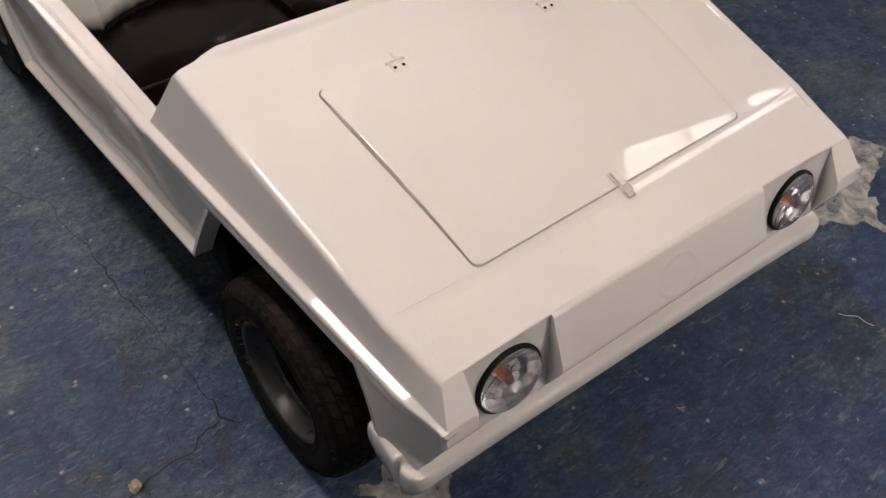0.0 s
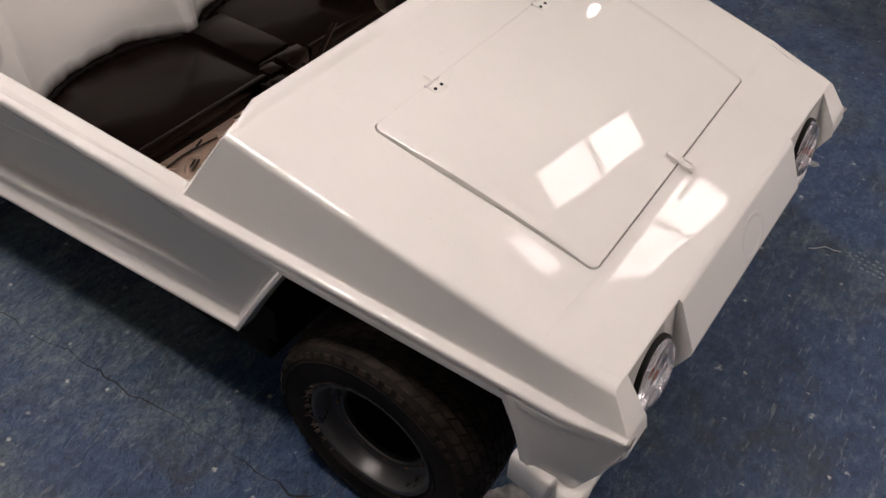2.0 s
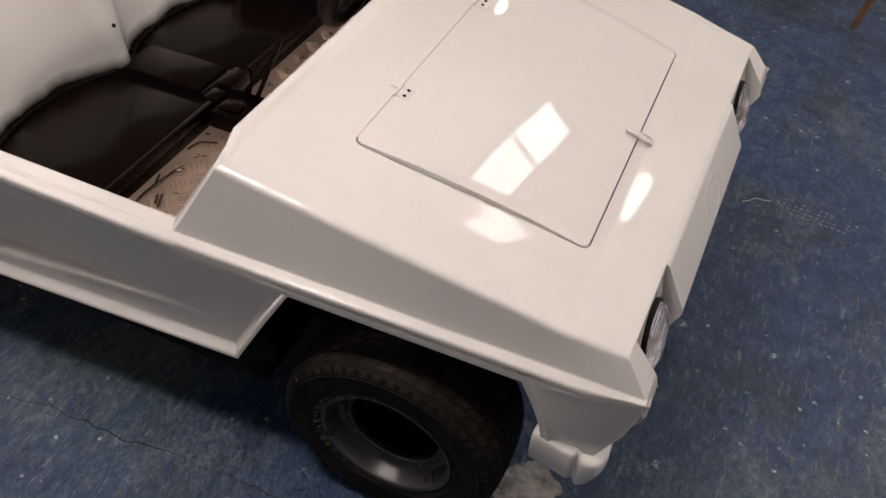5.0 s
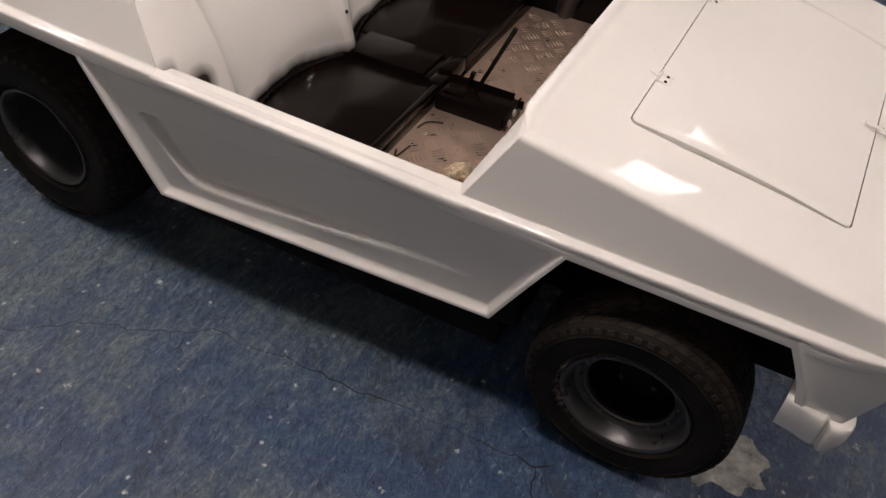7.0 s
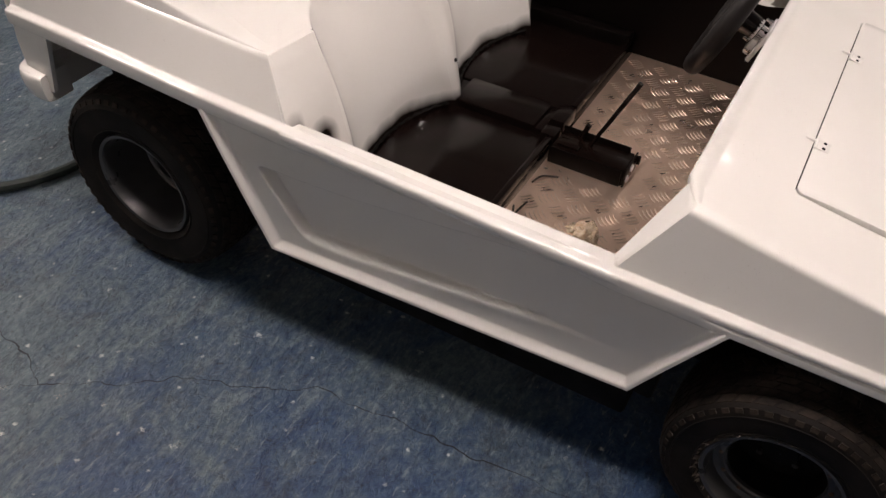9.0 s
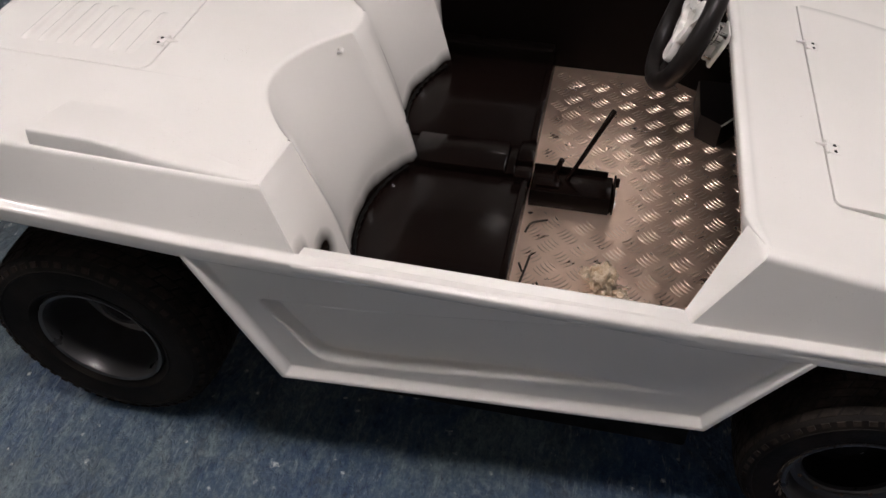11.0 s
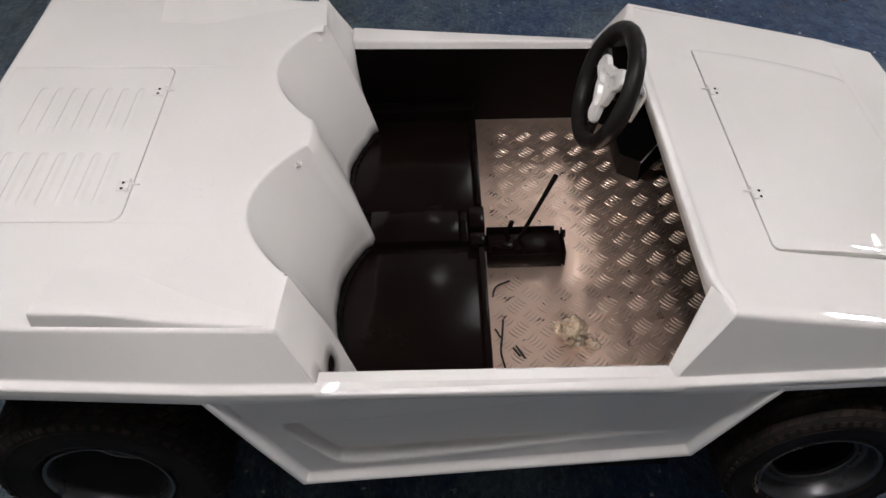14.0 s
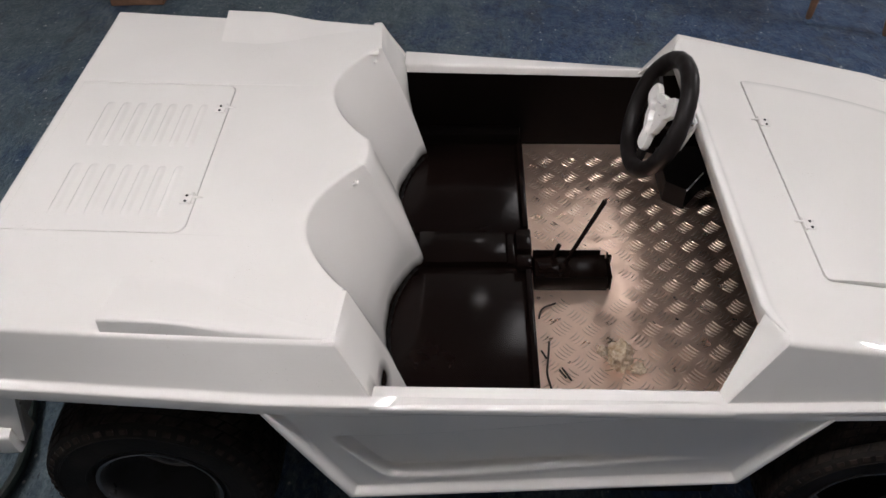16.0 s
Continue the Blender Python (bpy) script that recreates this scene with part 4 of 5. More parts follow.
def steering():
    # wheel plane faces the driver, up and a little outward
    n = CAR.matrix_world.to_3x3().inverted() @ Vector((-math.cos(0.367) * math.cos(0.0292), -math.cos(0.367) * math.sin(0.0292), math.sin(0.367)))
    m = Matrix.Translation(CAR.matrix_world.inverted() @ Vector((0.317, 0.1563, 0.6806))) @ n.to_track_quat("Z", "Y").to_matrix().to_4x4()
    bm = bmesh.new()
    R, r = 0.1215, 0.0186
    secs = []
    for k in range(72):
        a = k * math.tau / 72
        lump = 1 + 0.10 * (max(0.0, math.cos(2 * a)) ** 6) + 0.02 * math.sin(26 * a)
        secs.append([m @ Vector(((R + r * lump * math.cos(b)) * math.cos(a), (R + r * lump * math.cos(b)) * math.sin(a), r * lump * math.sin(b))) for b in (j * math.tau / 14 for j in range(14))])
    loft(bm, secs + secs[:1], True)
    bmesh.ops.remove_doubles(bm, verts=bm.verts[:], dist=0.0001)
    wheel = part("steering_wheel", bm, GRIP, CAR, "thick black moulded steering wheel")
    bm = bmesh.new()
    up = (m.to_3x3().inverted() @ Vector((0, 0, 1)))
    base = math.atan2(up.y, up.x)
    arms = [base + radians(q) for q in (75, -42, -165)]
    hub = []
    for k in range(72):
        a = k * math.tau / 72
        d = 0.045 + sum(0.036 * math.exp(-abs(((a - c + math.pi) % math.tau - math.pi) / 0.40) ** 5) for c in arms) + 0.0012 * math.sin(9 * a)
        hub.append((d * math.cos(a), d * math.sin(a)))
    loft(bm, [[m @ Vector((x * f, y * f, z)) for x, y in hub] for f, z in ((0.97, -0.006), (1, -0.004), (1, 0.004), (0.97, 0.007), (0.60, 0.008), (0.56, 0.0065), (0.50, -0.003), (0.02, -0.004))], True)
    part("spoke_plate", bm, WHITE, wheel, "white painted spoke plate")
    bm = bmesh.new()
    for c in arms:
        p0, p1 = (Vector((math.cos(c) * d, math.sin(c) * d, z)) for d, z in ((0.03, -0.008), (0.128, -0.003)))
        side = Vector((-math.sin(c), math.cos(c), 0)) * 0.017
        secs = [[m @ (p0.lerp(p1, t) + side * (q[0] * (1 - 0.25 * math.sin(math.pi * t))) + Vector((0, 0, q[1]))) for q in ((-1, -0.006), (1, -0.006), (1, 0.004), (-1, 0.004))] for t in (0, 0.25, 0.5, 0.75, 1)]
        loft(bm, secs, True, True)
    part("spokes", bm, GRIP, wheel, "black spokes")
    bm = bmesh.new()
    tube(bm, [m @ Vector((0, 0, z)) for z in (-0.01, -0.03, -0.06)], lambda t: 0.026 - 0.006 * t, 16)
    tube(bm, [m @ Vector((0, 0, z)) for z in (-0.05, -0.16, -0.26)], 0.013, 12)
    part("column", bm, BLACK, wheel, "black steering column")
    # white boss and flange that carry the column under the cowl edge
    bm = bmesh.new()
    tube(bm, [m @ Vector((0, 0, z)) for z in (-0.022, -0.024, -0.058, -0.060)], lambda t: 0.0205 - 0.002 * (t < 0.2 or t > 0.8), 20)
    tube(bm, [m @ Vector((0, 0, z)) for z in (-0.058, -0.074)], 0.013, 16)
    boss = part("column_boss", bm, LATCH, wheel, "white painted column boss")
    down = (m.to_3x3().inverted() @ Vector((0, 0, -1)))
    down = Vector((down.x, down.y, 0)).normalized()
    side = Vector((-down.y, down.x, 0))
    frame_m = m @ Matrix(((side.x, down.x, 0, 0), (side.y, down.y, 0, 0), (0, 0, 1, 0), (0, 0, 0, 1)))
    bm = bmesh.new()
    box(bm, (-0.030, -0.026, -0.082), (0.030, 0.052, -0.073), frame_m, 0.003)
    box(bm, (-0.018, 0.014, -0.073), (0.014, 0.050, -0.060), frame_m, 0.004)
    bracket = part("column_bracket", bm, LATCH, CAR, "white-painted steering column bracket with bolts")
    for x, y in ((-0.022, -0.016), (0.022, -0.016), (-0.021, 0.042), (0.021, 0.036), (-0.006, 0.032)):
        bm = bmesh.new()
        z = -0.058 if x == -0.006 else -0.071
        bmesh.ops.create_cone(bm, cap_ends=True, segments=6, radius1=0.0058, radius2=0.0052, depth=0.007, matrix=frame_m @ Matrix.Translation((x, y, z)))
        bmesh.ops.create_cone(bm, cap_ends=True, segments=10, radius1=0.003, radius2=0.0028, depth=0.016, matrix=frame_m @ Matrix.Translation((x, y, z + 0.004)))
        part("bolt", bm, CHROME, bracket, "bright steel bolt")
    bm = bmesh.new()
    foot = [(0.400, 0.250), (0.446, 0.216), (0.500, 0.285), (0.560, 0.330), (0.560, 0.395), (0.400, 0.395)]
    loft(bm, [[(u, v, z) for u, v in foot] for z in (0.338, 0.396)] + [[(u * 0.98 + 0.0096, v * 0.98 + 0.006, 0.400) for u, v in foot]], True)
    patch(bm, [(u * 0.98 + 0.0096, v * 0.98 + 0.006, 0.400) for u, v in foot])
    pedals = part("pedal_box", bm, GRIP, CAR, "dark pedal box under the cowl")
    bm = bmesh.new()
    tube(bm, [(0.447, 0.216, 0.399), (0.500, 0.284, 0.399)], 0.0022, 6)
    part("worn_edge", bm, LATCH, pedals, "bare bright worn edge")


def headlight(s):
    m = pose(1.0232, s * 0.319 - 0.018, 0.479, 0, -10.2, 0)
    turn = Matrix(((0, 1, 0, 0), (1, 0, 0, 0), (0, 0, 1, 0), (0, 0, 0, 1)))

    def turned(profile, n):
        bm = bmesh.new()
        lathe(bm, profile, n)
        bmesh.ops.transform(bm, matrix=m @ turn, verts=bm.verts[:])
        return bm

    lamp = part("headlight", turned([(0.0572, -0.001), (0.0574, 0.005), (0.056, 0.0075), (0.0535, 0.0075), (0.052, 0.005), (0.0515, -0.010)], 48), GASKET, CAR, "round clear headlight in a black rubber ring")
    dome = [(0.0525, 0.003), (0.0522, 0.008)] + [(0.0515 * math.cos(a), 0.010 + 0.014 * math.sin(a)) for a in (k * 0.157 for k in range(1, 10))] + [(0.0005, 0.024)]
    glass = part("lens", turned(dome, 48), GLASS, lamp, "clear fluted glass lens")
    glass.visible_shadow = False
    bm = bmesh.new()
    lathe(bm, [(0.0522, 0.005), (0.049, -0.006), (0.043, -0.016), (0.034, -0.024), (0.024, -0.029), (0.013, -0.031), (0.0005, -0.031)], 15)
    for v in bm.verts:
        if v.co.y < 0.0:
            v.co.y += random.uniform(-0.004, 0.008)
    bmesh.ops.transform(bm, matrix=m @ turn, verts=bm.verts[:])
    part("reflector", bm, SILVER, lamp, "bright silvered faceted reflector", 1)
    bm = bmesh.new()
    lathe(bm, [(0.010, -0.031), (0.009, -0.016), (0.006, -0.010), (0.001, -0.009)], 9)
    bmesh.ops.transform(bm, matrix=m @ turn, verts=bm.verts[:])
    part("bulb_cap", bm, COPPER, lamp, "coppery bulb cap", 10)


def wheel(u, s, dish):
    k, wide, radius = (1.0, 1.0, 0.2290) if dish else (0.95, 0.80, 0.1975)
    place = pose(u, s * (0.522 - 0.105 * wide), radius - s * (0.522 - 0.105 * wide) * 0.0297, 0, 0, 0 if s < 0 else 180) @ Matrix.Diagonal((k, wide, k, 1))
    bm = bmesh.new()
    if dish:
        prof = [(0.112, 0.080), (0.122, 0.082), (0.127, 0.088), (0.127, -0.086), (0.126, -0.091), (0.124, -0.097), (0.117, -0.095), (0.1125, -0.086), (0.112, -0.06), (0.106, -0.02), (0.100, 0.012)]
        inner = [(0.100, 0.012), (0.090, 0.020), (0.062, 0.012), (0.052, -0.006), (0.046, -0.014), (0.034, -0.016), (0.030, -0.004), (0.001, -0.004)]
    else:
        prof = [(0.112, 0.080), (0.122, 0.082), (0.127, 0.088), (0.125, -0.086), (0.1265, -0.091), (0.124, -0.097), (0.117, -0.095), (0.1125, -0.086), (0.111, -0.066), (0.107, -0.057), (0.098, -0.052), (0.089, -0.054), (0.0855, -0.050), (0.085, -0.040)]
        inner = [(0.085, -0.040), (0.084, 0.03), (0.04, 0.034), (0.03, 0.0), (0.001, -0.002)]
    lathe(bm, prof, 56)
    rim = part("wheel", bm, ALU, CAR, "dull grey steel wheel rim")
    rim.matrix_basis = place
    # front hub wells are black: the shade of the hollow as colour
    bm = bmesh.new()
    lathe(bm, inner, 40)
    part("hub_well", bm, ALU if dish else BLACK_MATT, rim, "hollow of the wheel hub, its shade painted black at the front")
    bm = bmesh.new()
    tread = [(0.122, -0.080), (0.128, -0.092), (0.140, -0.101), (0.165, -0.105), (0.190, -0.104), (0.2095, -0.097), (0.2180, -0.084), (0.2222, -0.05), (0.2232, 0.0)]
    tread = tread + [(r, -y) for r, y in tread[-2::-1]]
    for extra in (0.150, 0.178):
        k = min(range(9), key=lambda q: abs(tread[q][0] - extra))
        r, y = tread[k]
        tread = tread[:k] + [(r - 0.002, y), (r - 0.001, y - 0.0016), (r + 0.001, y - 0.0016), (r + 0.002, y)] + tread[k + 1:]
    slim = 1.02 if dish else 0.815
    tread = [(0.118 + (r - 0.118) * slim, y) for r, y in tread]
    lathe(bm, tread, 72)
    tyre = part("tyre", bm, RUBBER, rim, "chunky black low-pressure tyre")
    verts, faces = [], []
    n, rows = 38, 9
    for k in range(n):
        for row in range(rows):
            y0 = (row - (rows - 1) / 2) * 0.0202
            a0 = (k + 0.5 * (row % 2)) * math.tau / n
            for q in range(8):
                da, dy, dr = (0.072 if q & 1 else -0.072), (0.0080 if q & 2 else -0.0080), (1 if q & 4 else 0)
                y = y0 + dy
                ang = a0 + da * (0.94 if dr else 1) + 3.2 * abs(y)
                fall = 0.0095 * (abs(y) / 0.09) ** 3
                rr = 0.118 + ((0.2268 - fall if dr else 0.208) - 0.118) * slim
                verts.append((rr * math.cos(ang), y * (0.985 if dr else 1), rr * math.sin(ang)))
            b = len(verts) - 8
            faces += [tuple(b + i for i in f) for f in ((4, 5, 7, 6), (0, 1, 5, 4), (1, 3, 7, 5), (3, 2, 6, 7), (2, 0, 4, 6))]
    n = 50
    for k in range(n):
        a0 = k * math.tau / n
        for side in (-1, 1):
            for q in range(8):
                da, rr, dy = (0.034 if q & 1 else -0.034), (0.2095 if q & 2 else 0.2005), (1 if q & 4 else 0)
                rr = 0.118 + (rr - 0.118) * slim
                y = side * ((0.0990 if q & 2 else 0.1040) + 0.0002 * dy - (0 if dy else 0.006))
                verts.append((rr * math.cos(a0 + da), y, rr * math.sin(a0 + da)))
            b = len(verts) - 8
            faces += [tuple(b + i for i in f) for f in ((4, 5, 7, 6), (0, 1, 5, 4), (1, 3, 7, 5), (3, 2, 6, 7), (2, 0, 4, 6))]
    mesh = bpy.data.meshes.new("tread")
    mesh.from_pydata(verts, [], faces)
    bm = bmesh.new()
    bm.from_mesh(mesh)
    bmesh.ops.recalc_face_normals(bm, faces=bm.faces[:])
    bm.to_mesh(mesh)
    bm.free()
    tagged(link("tread", mesh, DUSTY, rim, "herringbone tread blocks", 30), kind="stuff")
    if not dish:
        # moulding whiskers and dried mud round the bead
        verts, faces = [], []
        for k in range(420):
            a = random.uniform(0, math.tau)
            if math.cos(a - 2.6) < random.uniform(0.1, 1.2):
                continue
            r0, w, h = 0.1235 + random.uniform(0, 0.007), random.uniform(0.006, 0.018), random.uniform(0.002, 0.009)
            b, y = len(verts), -0.0955 - 0.6 * max(0.0, r0 - 0.1265)
            for da, dr, dy in ((-w, 0, 0), (w, 0, 0), (w * 0.6, h * 0.4, 0.001), (-w * 0.6, h * 0.5, 0.001), (random.uniform(-w, w) * 1.4, h, -random.uniform(0.003, 0.013))):
                verts.append(((r0 + dr) * math.cos(a + da), y + dy, (r0 + dr) * math.sin(a + da)))
            faces += [(b, b + 1, b + 4), (b + 1, b + 2, b + 4), (b + 2, b + 3, b + 4), (b + 3, b, b + 4), (b + 3, b + 2, b + 1, b)]
        mesh = bpy.data.meshes.new("mud_crust")
        mesh.from_pydata(verts, [], faces)
        tagged(link("mud_crust", mesh, MUD, rim, "ragged dried mud and rubber whiskers round the bead", 10), kind="stuff")
        for k in range(5):
            bm = bmesh.new()
            a = k * math.tau / 5 + 0.4
            bmesh.ops.create_cone(bm, cap_ends=True, segments=6, radius1=0.0065, radius2=0.006, depth=0.008, matrix=Matrix.Translation((0.055 * math.cos(a), 0.028, 0.055 * math.sin(a))) @ pose(0, 0, 0, 90, 0, 0))
            part("wheel_nut", bm, ALU, rim)
        for k in range(12):
            bm = bmesh.new()
            a = k * math.tau / 12 + 0.1
            bmesh.ops.create_uvsphere(bm, u_segments=8, v_segments=6, radius=0.0045, matrix=Matrix.Translation((0.0945 * math.cos(a), -0.0535, 0.0945 * math.sin(a))))
            part("rivet", bm, RUST, rim, "small rusty rivet")


hood()
nose()
seat_back()
rear_deck()
tail()
for side in SIDES:
    fender(side)
    belt(side)
    door_panel(side)
    sill(side)
    cheek(side)
    quarter(side)
    valance(side)
    headlight(side)
    wheel(0.690, side, False)
    wheel(-0.700, side, True)
bumper(True)
bumper(False)
hatches()
tub()
lever_channel()
tread_plate()
steering()
# seat bolts and small drilled holes
for v in (-0.070, 0.385):
    bm = bmesh.new()
    bmesh.ops.create_cone(bm, cap_ends=True, segments=12, radius1=0.0085, radius2=0.0075, depth=0.004, matrix=pose(-0.317, v, 0.660, 0, -35, 0))
    bmesh.ops.create_cone(bm, cap_ends=True, segments=8, radius1=0.0042, radius2=0.0036, depth=0.012, matrix=pose(-0.316, v, 0.661, 0, -35, 0))
    part("seat_bolt", bm, LATCH, CAR, "small white-painted bolt head")


def drilled_hole(u, v, z, ry):
    bm = bmesh.new()
    bmesh.ops.create_cone(bm, cap_ends=True, segments=12, radius1=0.0045, radius2=0.0045, depth=0.002, matrix=pose(u, v, z, 0, ry, 0))
    part("drilled_hole", bm, GASKET, CAR, "small dark drilled hole")


drilled_hole(-0.2130, 0.007, 0.462, 72)


def draw_out_nose(ob):
    """The nose, its lamps and the bumper stand a little askew: the driver's side reaches further forward."""
    for v in ob.data.vertices:
        v.co.x += (0.013 + 0.03 * v.co.y) * smooth(0.93, 1.0, v.co.x)


for ob in CAR.children_recursive:
    if ob.type == "MESH" and ob.matrix_basis == Matrix() and ob.parent.matrix_basis in (CAR.matrix_basis, Matrix()):
        draw_out_nose(ob)


# ---- loose things ----
def crumpled(name, r, mat, m, label, category, seed, flat=0.6):
    bm = bmesh.new()
    bmesh.ops.create_icosphere(bm, subdivisions=4, radius=1.0)
    for v in bm.verts:
        p = v.co.copy()
        d = 1 + 0.45 * noise.noise(p * 1.7 + Vector((seed, 0, 0))) + 0.35 * noise.noise(p * 4.3 + Vector((0, seed, 0))) + 0.2 * noise.noise(p * 9 + Vector((0, 0, seed)))
        v.co = Vector((p.x * d * r, p.y * d * r, max(-0.28, p.z) * d * r * flat + r * 0.28 * flat))
    ob = part(name, bm, mat, None, "", 180)
    ob.matrix_world = m
    return tagged(ob, label, category)


CARM = CAR.matrix_world.copy()
crumpled("foam_scrap", 0.027, RAG, CARM @ pose(0.228, -0.262, 0.339), "crumpled cream foam scrap lying on the tread plate", "scrap", 3.0, 1.15)
crumpled("foam_crumb", 0.014, RAG, CARM @ pose(0.262, -0.285, 0.339), "small brown foam crumb on the tread plate", "scrap", 7.0)
crumpled("foam_crumb", 0.012, RAG, CARM @ pose(0.195, -0.238, 0.339), "small brown foam crumb on the tread plate", "scrap", 11.0)
for k in range(7):
    a = k * 0.9
    bm = bmesh.new()
    tube(bm, [(0.012 * math.cos(a), 0.012 * math.sin(a), 0.003), (0.03 * math.cos(a + 0.3), 0.03 * math.sin(a + 0.3), 0.004), (0.045 * math.cos(a + 0.1), 0.045 * math.sin(a + 0.1), 0.002)], 0.0011, 5)
    ob = part("fibre", bm, RAG)
    ob.matrix_world = CARM @ pose(0.232, -0.268, 0.339)
    tagged(ob, "loose cream fibre strand on the tread plate", "fibre", "loose fibres")
for pts in ([(0.084, -0.215), (0.079, -0.26), (0.073, -0.30), (0.080, -0.34)], [(0.10, -0.29), (0.112, -0.312)], [(0.106, -0.285), (0.122, -0.318)],
            [(0.066, -0.15), (0.072, -0.122), (0.106, -0.105)], [(0.066, -0.24), (0.075, -0.262)]):
    bm = bmesh.new()
    tube(bm, rounded([(u, v, 0.3415 + 0.002 * (i % 2)) for i, (u, v) in enumerate(pts)], [0.015] * (len(pts) - 2), 3), 0.0022, 6)
    ob = part("twig", bm, TWIG)
    ob.matrix_world = CARM
    tagged(ob, "thin dark twig lying on the tread plate", "twig", "twigs")


def hose():
    bm = bmesh.new()
    pts = [(-2.6, -1.35, 0.016), (-1.9, -0.95, 0.016), (-1.45, -0.66, 0.016), (-1.20, -0.52, 0.016), (-1.12, -0.33, 0.016), (-1.17, -0.15, 0.016), (-1.30, 0.3, 0.016), (-1.6, 0.9, 0.016)]
    tube(bm, rounded(pts, [0.1] * 6, 6), 0.014, 10)
    tagged(part("hose", bm, HOSE), "dark green rubber hose lying on the floor", "hose")


hose()


def crack(pts):
    bm = bmesh.new()
    line = []
    for a, b in zip(pts, pts[1:]):
        a, b = Vector((*a, 0)), Vector((*b, 0))
        n = max(2, int((b - a).length / 0.007))
        for k in range(n):
            p = a.lerp(b, k / n)
            line.append(p + Vector((noise.noise(p * 23), noise.noise(p * 23 + Vector((7, 3, 1))), 0)) * 0.012 + Vector((noise.noise(p * 90), noise.noise(p * 90 + Vector((3, 8, 1))), 0)) * 0.004)
    secs = []
    for i, p in enumerate(line):
        d = (line[min(i + 1, len(line) - 1)] - line[max(i - 1, 0)]).normalized()
        w = max(0.0004, 0.0009 + 0.0014 * noise.noise(p * 17) + 0.0009 * smooth(0.50, 0.62, p.x)) * min(1.0, (i + 1) / 4, (len(line) - i) / 4)
        o = Vector((-d.y, d.x, 0)) * w
        secs.append([p + o + Vector((0, 0, 0.0012)), p - o + Vector((0, 0, 0.0012))])
    loft(bm, secs)
    tagged(part("floor_crack", bm, CRACK, normals=False), "thin dark crack in the painted concrete floor", "crack", "floor cracks", "structure")


for pts in ([(-0.84, -0.83), (-0.72, -0.845), (-0.642, -0.888), (-0.53, -0.814), (-0.387, -0.704), (-0.282, -0.668), (-0.163, -0.597), (0.038, -0.571), (0.166, -0.573), (0.296, -0.557), (0.426, -0.551), (0.579, -0.55), (0.62, -0.516)],
            [(0.579, -0.55), (0.608, -0.633), (0.617, -0.70), (0.64, -0.80)], [(-0.642, -0.888), (-0.72, -0.96), (-0.80, -1.06)]):
    crack(pts)


def inside(p, poly):
    hit = False
    for (ax, ay), (bx, by) in zip(poly, poly[1:] + poly[:1]):
        if (ay > p.y) != (by > p.y) and p.x < ax + (p.y - ay) * (bx - ax) / (by - ay):
            hit = not hit
    return hit


def film_sheet(poly, tall, seed, label):
    """A crumpled thin sheet with a ragged outline, lying loose on the floor."""
    step = 0.0045
    xs, ys = [p[0] for p in poly], [p[1] for p in poly]
    x0, y0 = min(xs) - 0.03, min(ys) - 0.03
    nx, ny = int((max(xs) + 0.03 - x0) / step), int((max(ys) + 0.03 - y0) / step)
    bm, made = bmesh.new(), {}

    def corner(i, j):
        if (i, j) not in made:
            p = Vector((x0 + i * step, y0 + j * step, seed))
            fold = 1 - abs(noise.noise(p * 9)) * 2.2
            fine = 1 - abs(noise.noise(p * 26 + Vector((5, 1, 0)))) * 2
            z = tall * max(0.0, 0.75 * fold ** 3 + 0.35 * fine) * (0.4 + 0.6 * abs(noise.noise(p * 4)) * 2)
            sway = Vector((noise.noise(p * 30), noise.noise(p * 30 + Vector((9, 2, 4))), 0)) * 0.004
            made[i, j] = bm.verts.new((p.x + sway.x, p.y + sway.y, 0.0015 + max(0.0, z)))
        return made[i, j]

    for i in range(nx):
        for j in range(ny):
            p = Vector((x0 + (i + 0.5) * step, y0 + (j + 0.5) * step, 0))
            w = p + Vector((noise.noise(p * 22 + Vector((0, 0, seed))), noise.noise(p * 22 + Vector((4, 0, seed))), 0)) * 0.035
            if inside(w, poly):
                bm.faces.new([corner(i, j), corner(i + 1, j), corner(i + 1, j + 1), corner(i, j + 1)])
    rim = [v for v in bm.verts if v.is_boundary]
    for _ in range(3):
        bmesh.ops.smooth_vert(bm, verts=rim, factor=0.5, use_axis_x=True, use_axis_y=True)
    tagged(part("plastic_film", bm, FILM, None, "", 60), label, "plastic film")


film_sheet([(0.945, 0.925), (1.006, 1.02), (1.070, 1.076), (0.955, 1.203), (0.88, 1.41), (0.80, 1.36), (0.86, 1.20), (0.89, 1.05)], 0.020, 2.0,
           "crumpled translucent beige plastic film lying on the blue floor")
film_sheet([(0.856, -0.43), (0.934, -0.412), (0.993, -0.36), (0.930, -0.262), (0.875, -0.29), (0.84, -0.36)], 0.006, 9.0,
           "thin pale greenish film stuck to the floor beside the tyre")

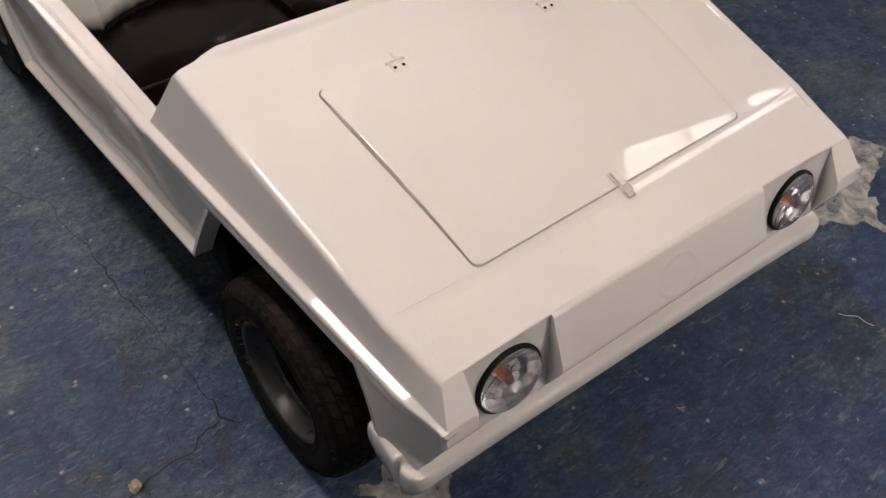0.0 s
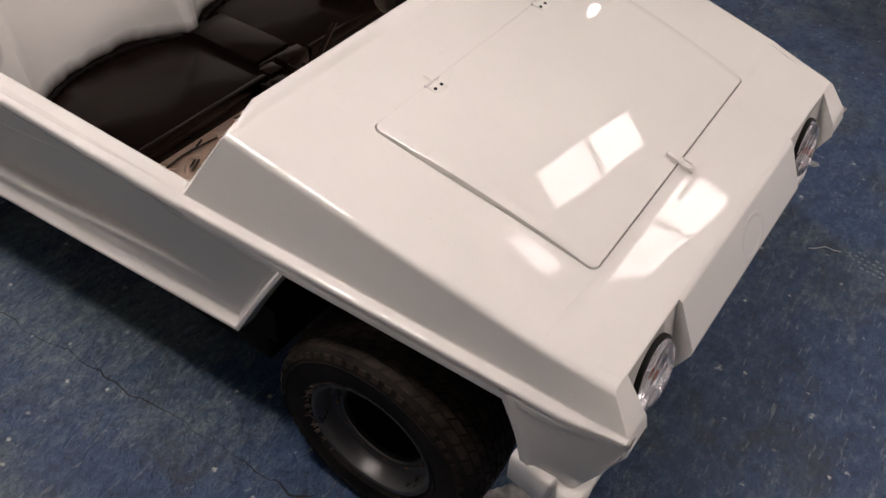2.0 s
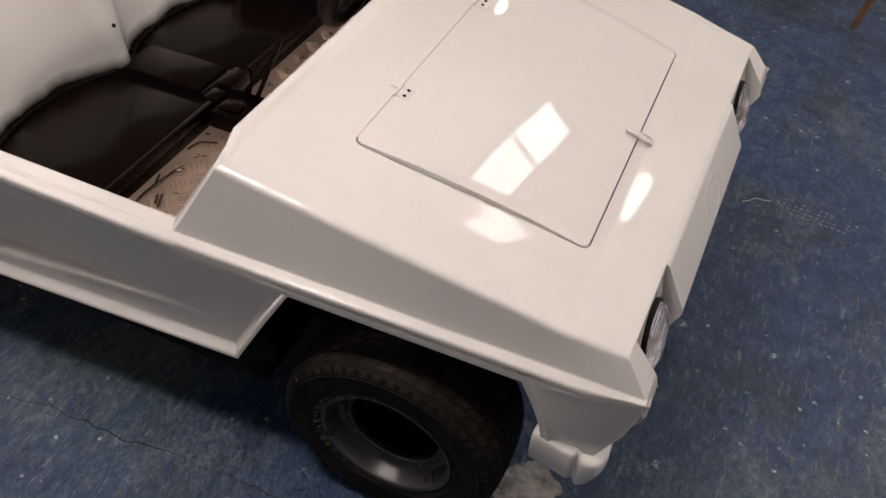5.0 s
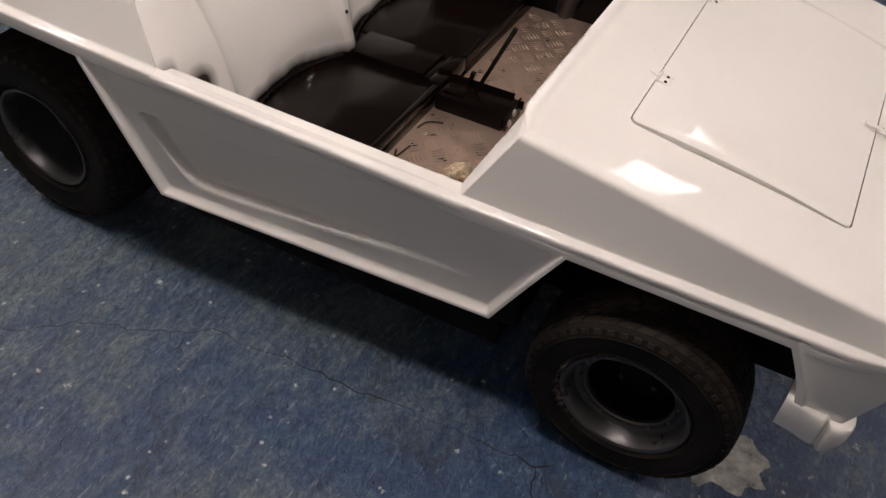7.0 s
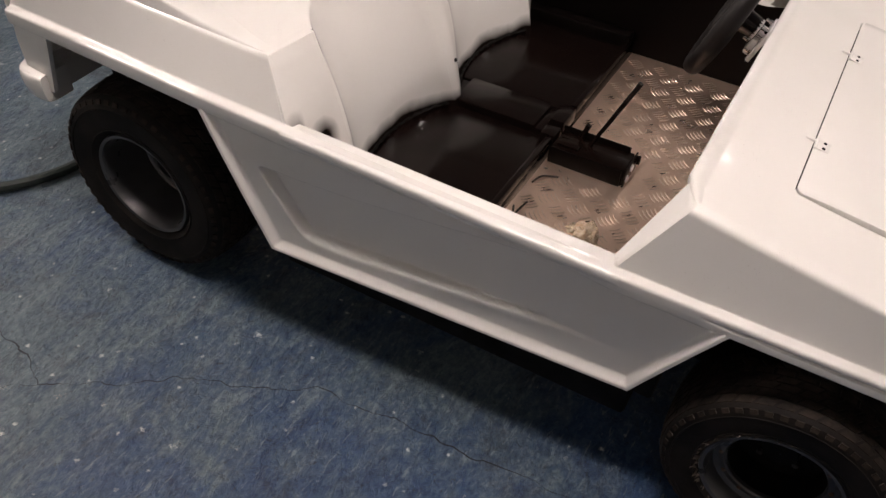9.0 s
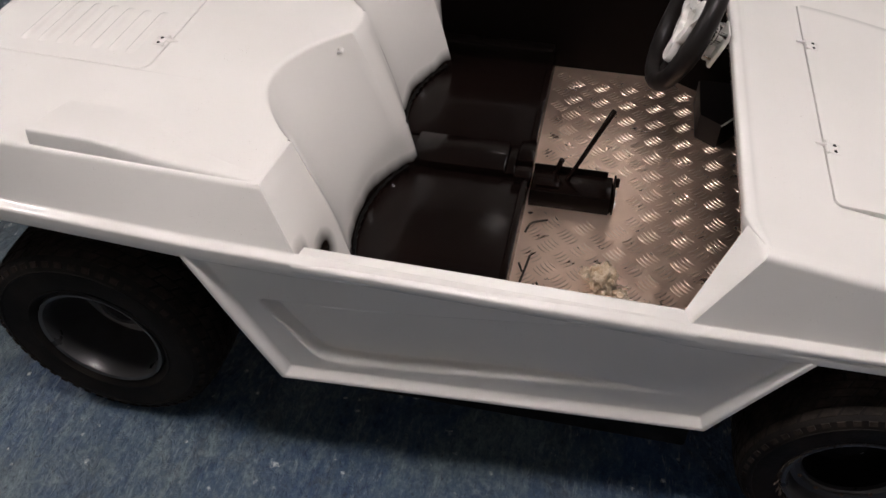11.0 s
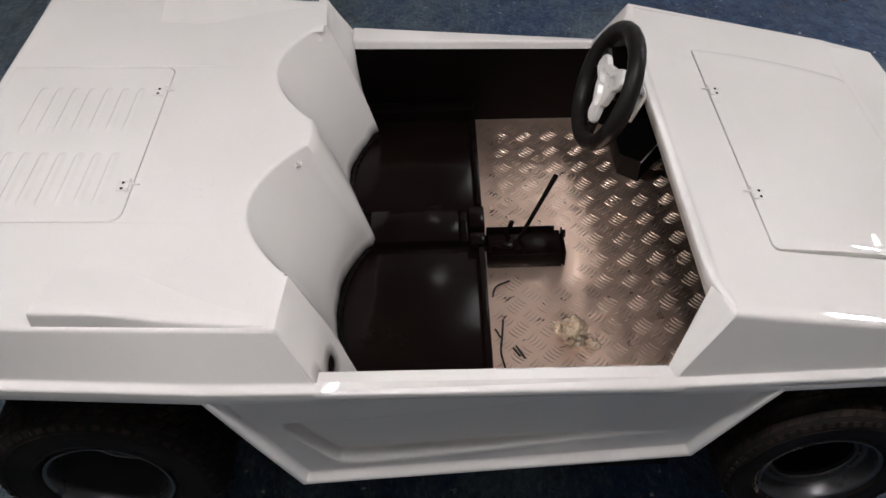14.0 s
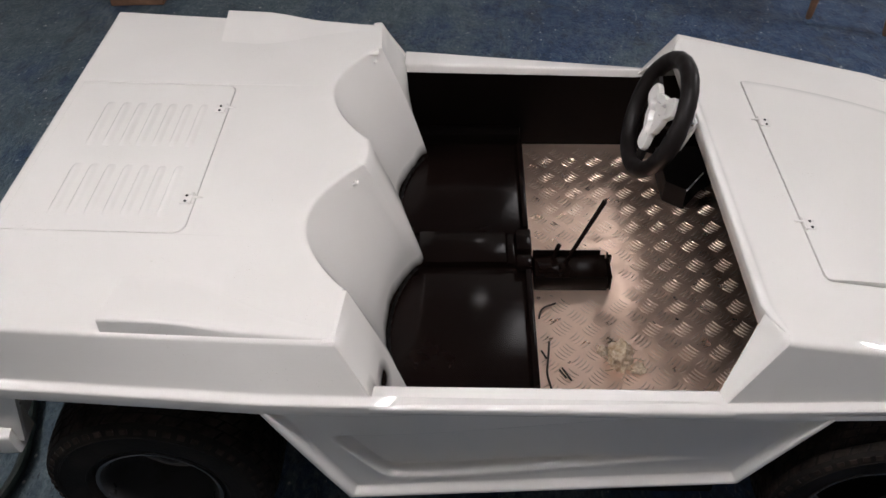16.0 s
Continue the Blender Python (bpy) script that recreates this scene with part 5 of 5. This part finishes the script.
bm = bmesh.new()
tube(bm, rounded([(1.150, 0.722, 0.0015), (1.165, 0.732, 0.002), (1.183, 0.751, 0.006), (1.200, 0.750, 0.004), (1.221, 0.761, 0.0015)], [0.01] * 3, 4), 0.0008, 6)
tagged(part("wire_offcut", bm, LATCH), "short pale wire offcut lying on the floor", "wire")
crumpled("foam_crumb", 0.011, RAG, pose(0.616, -0.738, 0.0), "small orange-beige foam crumb on the floor", "scrap", 21.0)

# rows of pale paint dabs left on the floor
bm = bmesh.new()
for i in range(13):
    for j in range(4):
        u = Vector((1.232 + 0.0150 * i + 0.004 * j, 0.738 + 0.0175 * j - 0.0016 * i, 3.0))
        if noise.noise(u * 31) < -0.22:
            continue
        r = 0.0048 + 0.003 * noise.noise(u * 57)
        ring = [bm.verts.new((u.x + r * (1.0 + 0.6 * noise.noise(u * 80 + Vector((k, 0, 0)))) * math.cos(k * math.tau / 9),
                              u.y + r * (0.7 + 0.5 * noise.noise(u * 80 + Vector((0, k, 0)))) * math.sin(k * math.tau / 9), 0.0010)) for k in range(9)]
        bm.faces.new(ring)
tagged(part("paint_dabs", bm, DABS, normals=False), "rows of small pale worn paint dabs on the blue floor", "paint marks", kind="stuff")


def stool(x, y, rz):
    st = thing("stool", pose(x, y, 0, 0, 0, rz), "brown wooden workshop stool standing on the floor", "stool")
    for a in SIDES:
        for c in SIDES:
            bm = bmesh.new()
            secs = []
            for t in (0, 0.02, 0.5, 0.9, 1):
                px, py = a * (0.155 - 0.05 * t), c * (0.155 - 0.05 * t)
                w = 0.0135 + 0.009 * t - 0.003 * (t == 0)
                secs.append([(px + w * math.cos(i * math.tau / 12), py + w * math.sin(i * math.tau / 12), 0.58 * t) for i in range(12)])
            loft(bm, secs, True, True)
            part("leg", bm, WOOD, st)
    bm = bmesh.new()
    box(bm, (-0.16, -0.16, 0.58), (0.16, 0.16, 0.615), bevel=0.008)
    part("seat", bm, WOOD, st)


stool(1.58, 1.997, -30)


def bench():
    be = thing("wooden_crate", pose(-1.59, 2.22, 0, 0, 0, 2), "brown wooden crate standing on the floor", "crate")
    for k in range(4):
        bm = bmesh.new()
        box(bm, (-0.12, -0.13, 0.005 + 0.10 * k), (0.12, 0.13, 0.10 + 0.10 * k), bevel=0.004)
        part("plank", bm, WOOD, be)


bench()
